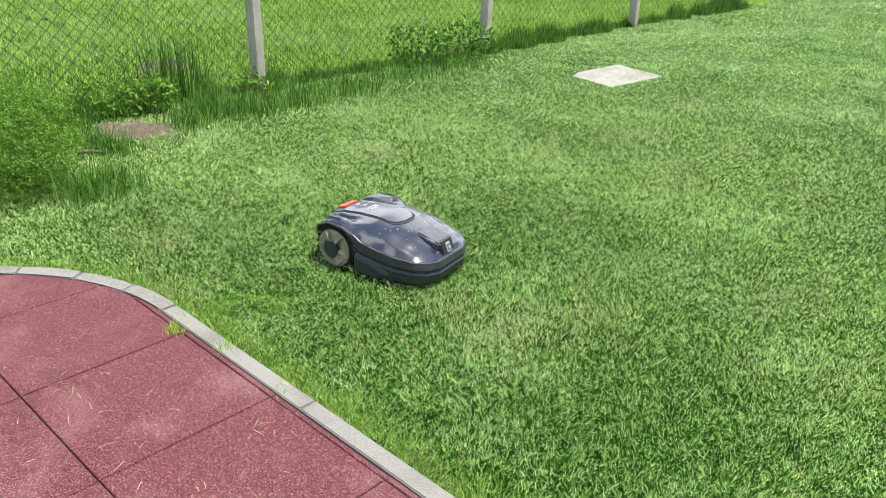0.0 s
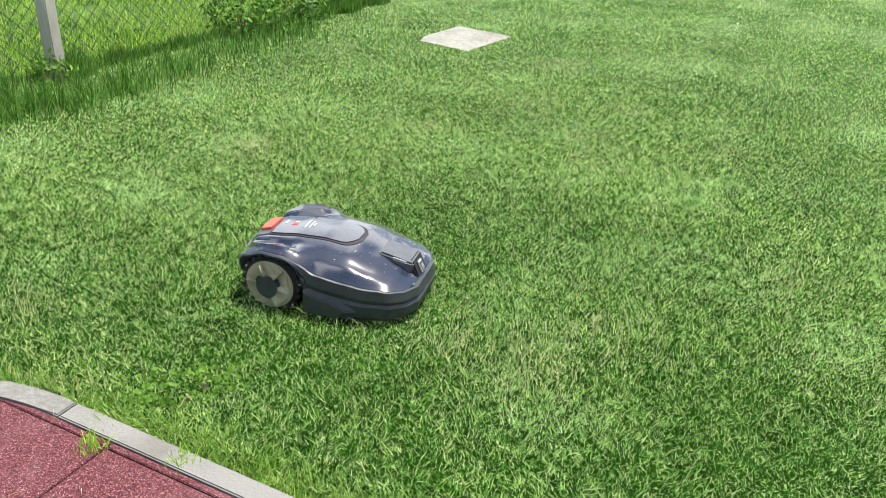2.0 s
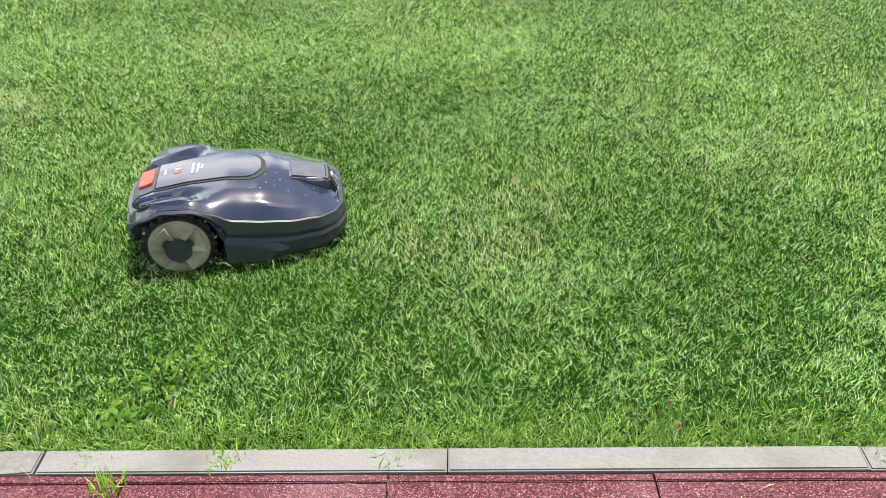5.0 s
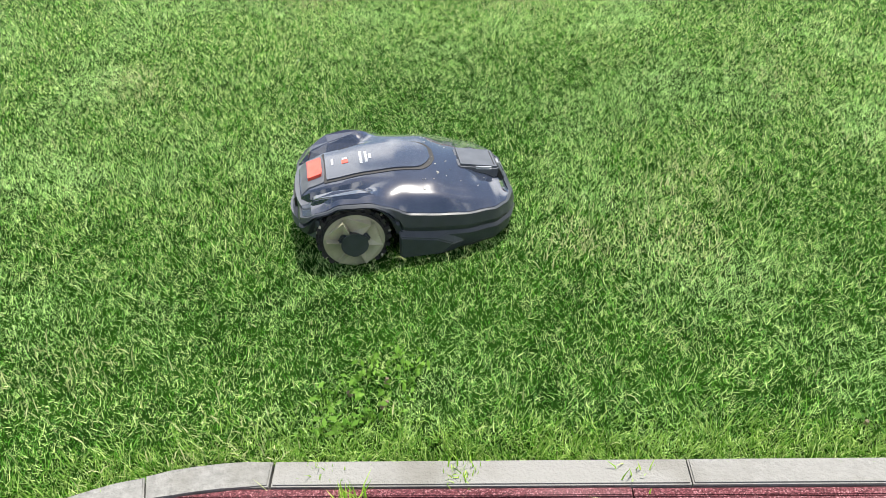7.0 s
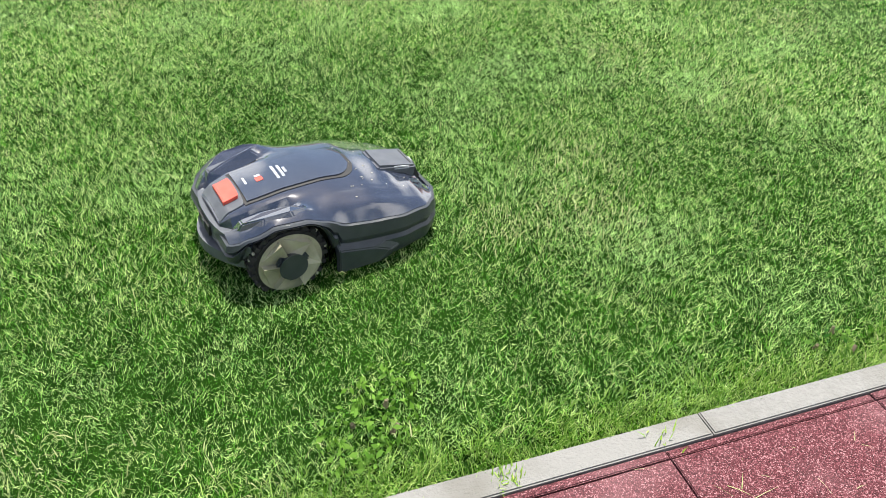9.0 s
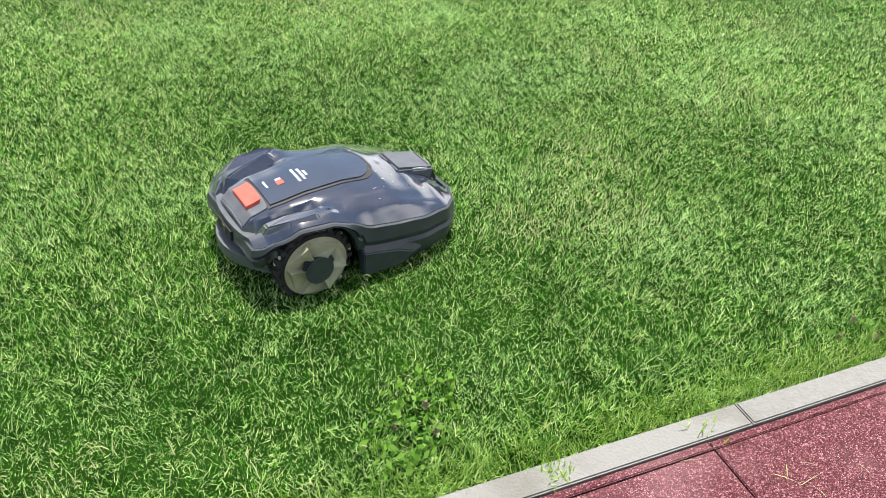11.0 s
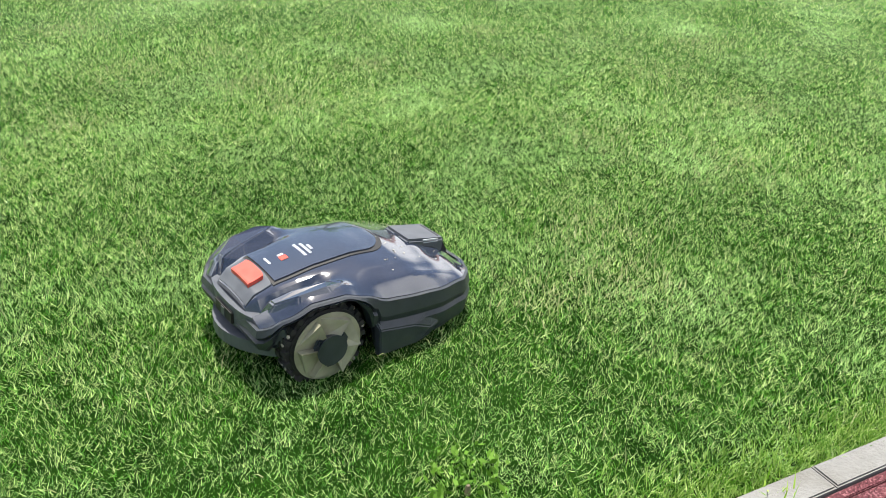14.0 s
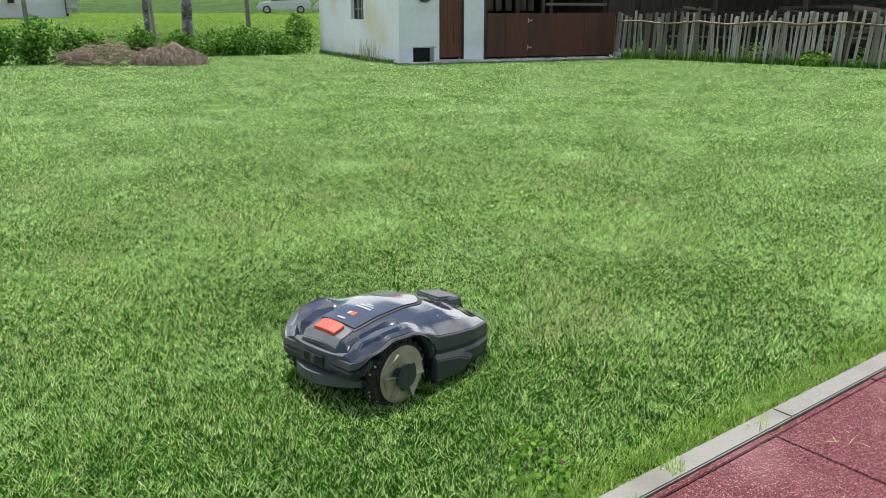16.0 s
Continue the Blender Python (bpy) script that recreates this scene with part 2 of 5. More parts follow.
def link_mesh(name, me, material, parent=None, label="", smooth=False):
    if material and not me.materials:
        me.materials.append(material)
    if smooth:
        me.polygons.foreach_set("use_smooth", [True] * len(me.polygons))
    ob = new(name, me)
    if parent:
        ob.parent = parent
    if label:
        ob["label"] = label
    return ob


def empty(name, m, label, category, group="", kind=""):
    e = new(name)
    e.matrix_basis = m
    return tagged(e, label, category, group, kind)


def box(size, at=(0, 0, 0), bevel=0.0, turn=(0, 0, 0), bm=None):
    bm = bm or bmesh.new()
    got = bmesh.ops.create_cube(bm, size=1.0, matrix=pose(*at, *turn) @ Matrix.Diagonal((*size, 1)))
    if bevel:
        edges = {e for v in got["verts"] for e in v.link_edges}
        bmesh.ops.bevel(bm, geom=list(edges), offset=bevel, segments=2, affect="EDGES")
    return bm


def rod(p, q, r0, r1=None, sides=6, bm=None):
    bm = bm or bmesh.new()
    p, q = Vector(p), Vector(q)
    d = q - p
    m = Matrix.Translation((p + q) / 2) @ d.to_track_quat("Z", "Y").to_matrix().to_4x4()
    bmesh.ops.create_cone(bm, cap_ends=True, segments=sides, radius1=r0, radius2=r0 if r1 is None else r1, depth=d.length, matrix=m)
    return bm


def prism(points, z0, z1, bm=None, bevel=0.0):
    """An upright block over a flat outline."""
    bm = bm or bmesh.new()
    low = [bm.verts.new((x, y, z0)) for x, y in points]
    top = [bm.verts.new((x, y, z1)) for x, y in points]
    n = len(points)
    bm.faces.new(low[::-1])
    cap = bm.faces.new(top)
    for i in range(n):
        bm.faces.new((low[i], low[(i + 1) % n], top[(i + 1) % n], top[i]))
    if bevel:
        bmesh.ops.bevel(bm, geom=list(cap.edges), offset=bevel, segments=2, affect="EDGES")
    return bm


def raw_mesh(name, verts, tris):
    me = bpy.data.meshes.new(name)
    me.vertices.add(len(verts))
    me.vertices.foreach_set("co", verts.astype(np.float32).ravel())
    me.loops.add(tris.size)
    me.loops.foreach_set("vertex_index", tris.astype(np.int32).ravel())
    me.polygons.add(len(tris))
    me.polygons.foreach_set("loop_start", np.arange(0, tris.size, 3, dtype=np.int32))
    me.update(calc_edges=True)
    return me


def blade_mesh(rng, x, y, z, height, width, lean, bent=True, tuft=0.0):
    """Grass blades rooted at x, y, z: bent ones of five points, far ones of three."""
    n = len(x)
    az, face = rng.uniform(0, 2 * np.pi, n), rng.uniform(0, np.pi, n)
    tip = np.abs(rng.normal(0, 1, n)) * lean
    if tuft:
        ix, iy = np.floor(x / tuft + rng.normal(0, 0.15, n)), np.floor(y / tuft + rng.normal(0, 0.15, n))
        cell = np.abs(np.sin(ix * 12.9898 + iy * 78.233) * 43758.5453) % 1
        cell2 = np.abs(np.sin(ix * 39.346 + iy * 11.135) * 24634.6345) % 1
        az = 2 * np.pi * cell + rng.normal(0, 1.5, n)
        tip = lean * (0.5 + 1.0 * cell2) + np.abs(rng.normal(0, 0.35, n))
        height = height * np.where(cell2 < 0.2, 0.5, 0.8 + 0.4 * cell)
    tip = np.minimum(tip, 1.45)
    dx, dy = np.cos(az), np.sin(az)
    wx, wy = np.cos(face) * width / 2, np.sin(face) * width / 2
    if bent:
        v = np.zeros((n, 5, 3))
        reach, up = height * 0.5 * np.sin(tip * 0.5), height * 0.5 * np.cos(tip * 0.5)
        reach2, up2 = reach + height * 0.55 * np.sin(tip), up + height * 0.55 * np.cos(tip)
        for k, (s, rr, uu, ww) in enumerate(((1, 0, 0, 1), (-1, 0, 0, 1), (1, reach, up, 0.9), (-1, reach, up, 0.9), (0, reach2, up2, 0))):
            v[:, k, 0], v[:, k, 1], v[:, k, 2] = x + dx * rr + s * wx * ww, y + dy * rr + s * wy * ww, z + uu
        t = np.array([[0, 1, 3], [0, 3, 2], [2, 3, 4]])
        k = 5
    else:
        v = np.zeros((n, 3, 3))
        rr, uu = height * np.sin(tip), height * np.cos(tip)
        v[:, 0] = np.stack([x + wx, y + wy, z], 1)
        v[:, 1] = np.stack([x - wx, y - wy, z], 1)
        v[:, 2] = np.stack([x + dx * rr, y + dy * rr, z + uu], 1)
        t = np.array([[0, 1, 2]])
        k = 3
    tris = (t[None] + (np.arange(n) * k)[:, None, None]).reshape(-1, 3)
    return v.reshape(-1, 3), tris


def join_raw(items):
    vs, ts, base = [], [], 0
    for v, t in items:
        vs.append(v)
        ts.append(t + base)
        base += len(v)
    return np.concatenate(vs), np.concatenate(ts)


def leaf_cloud(rng, centre, radii, n, size, hollow=0.55, lump=0.25):
    """Small folded leaves in an uneven shell round a centre."""
    d = rng.normal(0, 1, (n, 3))
    d /= np.linalg.norm(d, axis=1)[:, None]
    lumps = 1 + lump * np.sin(d[:, 0] * 5 + 1.3) * np.sin(d[:, 1] * 6 + 0.4) + lump * 0.6 * np.sin(d[:, 2] * 9 + d[:, 0] * 7)
    r = rng.uniform(hollow, 1, n) ** 0.6 * lumps
    p = np.array(centre) + d * r[:, None] * np.array(radii)
    a = rng.normal(0, 1, (n, 3))
    a /= np.linalg.norm(a, axis=1)[:, None]
    b = np.cross(a, rng.normal(0, 1, (n, 3)))
    b /= np.linalg.norm(b, axis=1)[:, None]
    s = size * rng.uniform(0.6, 1.3, n)[:, None]
    v = np.stack([p - a * s, p + b * s * 0.45, p + a * s, p - b * s * 0.45], 1).reshape(-1, 3)
    t = (np.array([[0, 1, 2], [0, 2, 3]])[None] + (np.arange(n) * 4)[:, None, None]).reshape(-1, 3)
    keep = v.reshape(-1, 4, 3)[:, :, 2].min(1) > -0.05
    v = v.reshape(-1, 4, 3)[keep].reshape(-1, 3)
    t = t.reshape(-1, 2, 3)[: keep.sum()].reshape(-1, 3)
    return v, t


# ---- plan ----
# The play area's own axes: a along its straight kerb, b out towards the lawn.
PLAY = Matrix.Rotation(radians(-46.94), 4, "Z")
KERB_OUT, KERB_IN, ARC_A, ARC_B, ARC_R = 1.178, 1.106, -2.03, 0.013, 1.165
ARC_A2 = 4.45
CA, SA = math.cos(radians(-46.94)), math.sin(radians(-46.94))


def to_play(x, y):
    return CA * x + SA * y, -SA * x + CA * y


def kerb_gap(x, y):
    """Distance from the kerb's outer edge: positive on the lawn."""
    a, b = to_play(x, y)
    line = b - KERB_OUT
    arc = np.hypot(a - ARC_A, b - ARC_B) - ARC_R
    left = ARC_A - ARC_R - a
    near = np.where(a > ARC_A, line, np.where(b > ARC_B, arc, left))
    arc2 = np.hypot(a - ARC_A2, b - ARC_B) - ARC_R
    return np.where(a > ARC_A2, np.where(b > ARC_B, arc2, a - ARC_A2 - ARC_R), near)


# the shed end of the garden
FAR_X, FAR_Y = -4.10, 4.84


def far_pose(x, y, z, *turn):
    return pose(x + FAR_X, y + FAR_Y, z, *turn)


def terrain(x, y):
    d = np.maximum(np.asarray(x) - FAR_X - 32.0, 0)
    return 1.35 * (1 - np.exp(-d / 18.0)) + 0.06 * np.maximum(d - 38, 0)


SOIL_Z = -0.032
EDGE_X, EDGE_Y = 0.25, 0.75
FENCE_P, FENCE_ANG = Vector((-1.02 + EDGE_X, 5.43 + EDGE_Y, 0)), 40.5
FU = Vector((math.cos(radians(FENCE_ANG)), math.sin(radians(FENCE_ANG)), 0))
FN = Vector((-FU.y, FU.x, 0))


def beyond_fence(x, y):
    return (x - FENCE_P.x) * FN.x + (y - FENCE_P.y) * FN.y


# ---- ground, one sheet to the horizon ----
def build_ground():
    xs = np.concatenate([np.linspace(-400, -20, 9), np.linspace(-15, 30, 46), np.linspace(31, 80, 40), np.linspace(90, 600, 12)])
    ys = np.concatenate([np.linspace(-400, -20, 9), np.linspace(-15, 35, 51), np.linspace(40, 500, 12)])
    gx, gy = np.meshgrid(xs, ys, indexing="ij")
    gz = terrain(gx, gy) + SOIL_Z
    me = bpy.data.meshes.new("ground")
    ny = len(ys)
    faces = [(i * ny + j, (i + 1) * ny + j, (i + 1) * ny + j + 1, i * ny + j + 1) for i in range(len(xs) - 1) for j in range(ny - 1)]
    me.from_pydata(np.stack([gx, gy, gz], -1).reshape(-1, 3).tolist(), [], faces)
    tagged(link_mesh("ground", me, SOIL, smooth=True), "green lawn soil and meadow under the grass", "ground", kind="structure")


build_ground()


# ---- kerb and rubber paving ----
def build_kerb():
    kerb = empty("kerb", PLAY, "pale concrete edging stones curving round the red play area", "kerb", kind="structure")
    w = KERB_OUT - KERB_IN
    rng = random.Random(3)

    def stone(points_out, points_in):
        bm = prism(points_out[::-1] + points_in, -0.2, -0.004 + rng.uniform(-0.003, 0.003), bevel=0.004)
        part("kerb_stone", bm, CONCRETE, kerb)
    # straight run, one stone about a metre long
    a = ARC_A + 0.004
    while a < ARC_A2 - 0.1:
        e = min(a + 0.99 + rng.uniform(-0.02, 0.02), ARC_A2 - 0.004)
        stone([(a, KERB_OUT), (e, KERB_OUT)], [(a, KERB_IN), (e, KERB_IN)])
        a = e + 0.003
    # the curve, short stones
    steps, per = 6, 5
    for k in range(2 * steps):
        base, mid = (90, ARC_A) if k < steps else (-90, ARC_A2)
        t0, t1 = radians(base + 90 * k / steps + 0.12), radians(base + 90 * (k + 1) / steps - 0.12)
        ang = [t0 + (t1 - t0) * i / per for i in range(per + 1)]
        out = [(mid + ARC_R * math.cos(q), ARC_B + ARC_R * math.sin(q)) for q in ang]
        inn = [(mid + (ARC_R - w) * math.cos(q), ARC_B + (ARC_R - w) * math.sin(q)) for q in ang]
        bm = prism(out + inn[::-1], -0.2, -0.004 + rng.uniform(-0.003, 0.003), bevel=0.004)
        part("kerb_stone", bm, CONCRETE, kerb)
    b = ARC_B - 0.004
    while b > -5:
        e = b - 0.99
        for x0, x1 in ((ARC_A - ARC_R, ARC_A - ARC_R + w), (ARC_A2 + ARC_R - w, ARC_A2 + ARC_R)):
            part("kerb_stone", prism([(x0, e), (x1, e), (x1, b), (x0, b)], -0.2, -0.004, bevel=0.004), CONCRETE, kerb)
        b = e - 0.005


def clip(poly, nx, ny, d):
    out = []
    for i, p in enumerate(poly):
        q = poly[(i + 1) % len(poly)]
        fp, fq = p[0] * nx + p[1] * ny - d, q[0] * nx + q[1] * ny - d
        if fp <= 0:
            out.append(p)
        if (fp < 0 < fq) or (fq < 0 < fp):
            k = fp / (fp - fq)
            out.append((p[0] + (q[0] - p[0]) * k, p[1] + (q[1] - p[1]) * k))
    return out


def build_paving():
    paving = empty("pavement", PLAY, "red rubber granule safety tiles with dark joints", "pavement", kind="structure")
    rng = random.Random(5)
    step_a, step_b, first_a, first_b, gap = 0.6225, 0.648, -2.43 - 0.6225, 1.078, 0.0045
    r = ARC_R - (KERB_OUT - KERB_IN) - 0.004
    for i in range(15):
        for j in range(-1, 9):
            a0, a1 = first_a + i * step_a + gap / 2, first_a + (i + 1) * step_a - gap / 2
            b1, b0 = first_b - j * step_b - gap / 2, first_b - (j + 1) * step_b + gap / 2
            if j < 0:
                b0, b1 = first_b + gap / 2, KERB_IN - 0.003
            poly = [(a0, b0), (a1, b0), (a1, b1), (a0, b1)]
            for k in range(26):
                q, mid = (radians(90 + 7.5 * k), ARC_A) if k < 13 else (radians(7.5 * (k - 13)), ARC_A2)
                nx, ny = math.cos(q), math.sin(q)
                poly = clip(poly, nx, ny, nx * mid + ny * ARC_B + r)
            if len(poly) >= 3:
                part("rubber_tile", prism(poly, -0.05, -0.011 + rng.uniform(-0.002, 0.002), bevel=0.0025), RUBBER, paving)
    bm = box((6.3, 0.04, 0.02), (1.25, 1.085, -0.036))
    part("joint_soil", bm, EARTH, paving, "dirt packed in the joint")


build_kerb()
build_paving()


# ---- lawn ----
HC, HS = math.cos(radians(-59.3)), math.sin(radians(-59.3))
PC, PS = math.cos(radians(-127.7)), math.sin(radians(-127.7))


def build_lawn():
    rng = np.random.default_rng(11)
    cx, cy = 0.5, 2.6

    def lawn_only(x, y):
        ok = (kerb_gap(x, y) > -0.004) & (beyond_fence(x, y) < 0.05)
        ok &= ~((np.abs((x - 2.6) * 0.81 + (y - 6.95) * 0.59) < 0.39) & (np.abs((y - 6.95) * 0.81 - (x - 2.6) * 0.59) < 0.29))
        hx, hy = (x - 22.57 - FAR_X) * HC + (y - 0.71 - FAR_Y) * HS, -(x - 22.57 - FAR_X) * HS + (y - 0.71 - FAR_Y) * HC
        ok &= ~((hx > -0.1) & (hx < 7) & (hy > -0.2) & (hy < 7))
        px, py = (x - 25.9 - FAR_X) * PC + (y + 5.04 - FAR_Y) * PS, -(x - 25.9 - FAR_X) * PS + (y + 5.04 - FAR_Y) * PC
        ok &= ~((px > -2) & (px < 14) & (py > 0.05))
        return x[ok], y[ok]

    def patches(x, y):
        return 0.5 + 0.25 * (np.sin(x * 3.1 + 1.7 * np.sin(y * 2.3)) + np.sin(y * 3.7 + 1.3 * np.sin(x * 2.9 + 0.8)))

    # even cover near the middle, thinner and wider blades farther out
    n, core, p, hi = 2650000, 2.0, 0.25, 30.0
    inner = np.pi * core ** 2
    outer = 4.57 * core ** (2 - p) * (hi ** p - core ** p) / p
    n_in = int(n * inner / (inner + outer))
    r = np.concatenate([core * np.sqrt(rng.uniform(0, 1, n_in)), (core ** p + rng.uniform(0, 1, n - n_in) * (hi ** p - core ** p)) ** (1 / p)])
    t = np.concatenate([rng.uniform(0, 2 * np.pi, n_in), np.radians(rng.uniform(-72, 190, n - n_in))])
    x, y = lawn_only(cx + r * np.cos(t), cy + r * np.sin(t))
    r = np.hypot(x - cx, y - cy)
    k = patches(x, y)
    edge = np.exp(-np.maximum(kerb_gap(x, y), 0) / 0.09)
    height = 0.0245 * rng.uniform(0.55, 1.25, len(x)) * (0.8 + 0.4 * k) * (1 + 0.6 * edge * rng.uniform(0, 1, len(x))) * (1 + 0.012 * r)
    width = np.minimum(0.0018 + 0.00088 * np.maximum(r - 1.2, 0), 0.02) * rng.uniform(0.6, 1.3, len(x))
    v, t = blade_mesh(rng, x, y, np.full(len(x), SOIL_Z - 0.002), height, width, 0.5, False, 0.03)
    tagged(link_mesh("lawn_grass", raw_mesh("lawn_grass", v, t), LAWN), "short mown green lawn with paler worn patches", "grass", kind="stuff")

    # longer yellow-green fringe along the kerb
    n = 26000
    a = rng.uniform(-3.2, 5.7, n)
    off = np.abs(rng.normal(0, 0.075, n)) + 0.003
    t = np.clip((ARC_A - a) / ARC_R, 0, 1.1) * 1.25
    t2 = np.clip((a - ARC_A2) / ARC_R, 0, 1.1) * 1.25
    pa = np.where(a < ARC_A, ARC_A - np.sin(t) * (ARC_R + off), np.where(a > ARC_A2, ARC_A2 + np.sin(t2) * (ARC_R + off), a))
    pb = np.where(a < ARC_A, ARC_B + np.cos(t) * (ARC_R + off), np.where(a > ARC_A2, ARC_B + np.cos(t2) * (ARC_R + off), KERB_OUT + off))
    x, y = CA * pa - SA * pb, SA * pa + CA * pb
    v, t = blade_mesh(rng, x, y, np.full(n, SOIL_Z), rng.uniform(0.02, 0.05, n), np.full(n, 0.0026), 0.6, True, 0.03)
    tagged(link_mesh("kerb_fringe_grass", raw_mesh("kerb_fringe_grass", v, t), FRINGE), "longer yellow-green grass along the kerb", "grass", kind="stuff")

    # dry clippings and thin spots
    spots = [(rng.uniform(-1.5, 4.5), rng.uniform(1.2, 6.0), rng.uniform(0.07, 0.2)) for k in range(26)]
    xs, ys = [], []
    for sx, sy, sr in spots:
        n = int(1500 * sr)
        xs.append(rng.normal(sx, sr * 0.9, n))
        ys.append(rng.normal(sy, sr * 0.8, n))
    xs.append(rng.uniform(-2.0, 5.0, 5200))
    ys.append(rng.uniform(-0.5, 6.5, 5200))
    x, y = np.concatenate(xs), np.concatenate(ys)
    ok = (kerb_gap(x, y) > 0.01)
    x, y = x[ok], y[ok]
    v, t = blade_mesh(rng, x, y, np.full(len(x), -0.012) + rng.uniform(-0.012, 0.012, len(x)), 0.04 * rng.uniform(0.4, 1.3, len(x)), np.full(len(x), 0.003), 2.2)
    tagged(link_mesh("dry_grass", raw_mesh("dry_grass", v, t), STRAW), "pale dry grass clippings lying on the lawn", "grass", kind="stuff")


build_lawn()


# ---- robot mower ----
def curve(keys, x):
    xs, ys = zip(*keys)
    x = float(x)
    k = 0
    while k < len(xs) - 2 and x > xs[k + 1]:
        k += 1
    f = min(1, max(0, (x - xs[k]) / (xs[k + 1] - xs[k])))
    f = f * f * (3 - 2 * f) * 0.5 + f * 0.5
    return ys[k] + (ys[k + 1] - ys[k]) * f


NOSE, TAIL = 0.495, -0.14
HALF = [(-0.14, 0.165), (-0.115, 0.198), (-0.06, 0.22), (0.05, 0.23), (0.2, 0.236), (0.33, 0.234), (0.42, 0.21), (0.465, 0.17), (0.495, 0.105)]
SEAM = [(-0.14, 0.162), (-0.1, 0.19), (-0.03, 0.22), (0.05, 0.22), (0.11, 0.2), (0.17, 0.174), (0.27, 0.16), (0.38, 0.148), (0.495, 0.132)]
RIDGE = [(-0.14, 0.19), (-0.11, 0.212), (-0.05, 0.228), (0.05, 0.24), (0.15, 0.243), (0.25, 0.233), (0.35, 0.208), (0.42, 0.182), (0.46, 0.162), (0.495, 0.135)]
HUMP = [(-0.14, 0.6), (0.0, 0.56), (0.12, 0.58), (0.25, 0.6), (0.42, 0.4), (0.495, 0.4)]


def shell_z(x, v):
    """Height of the cover at x, with v from 0 on the middle to 1 on the seam."""
    top, seam, c = curve(RIDGE, x), curve(SEAM, x), curve(HUMP, x)
    v = abs(v)
    flat = top - 0.012 * (v / c) ** 2
    if v < c:
        z = flat
    else:
        k = (v - c) / (1 - c)
        z = (top - 0.012) + (seam - top + 0.012) * (0.35 * k + 0.65 * k ** 2.2)
    pod = math.exp(-((x - 0.0) / 0.085) ** 4) * max(0.0, 1 - abs(v - 0.87) / 0.15)
    z += 0.01 * min(1.0, pod * 1.6)
    trough = math.exp(-((x + 0.08) / 0.12) ** 4) * max(0.0, 1 - abs(v - 0.62) / 0.13)
    z -= 0.026 * min(1.0, trough * 1.5)
    crease = max(0.0, 1 - abs(x - 0.28) / 0.16) * max(0.0, 1 - abs(v - 0.86) / 0.12)
    return z + 0.008 * crease


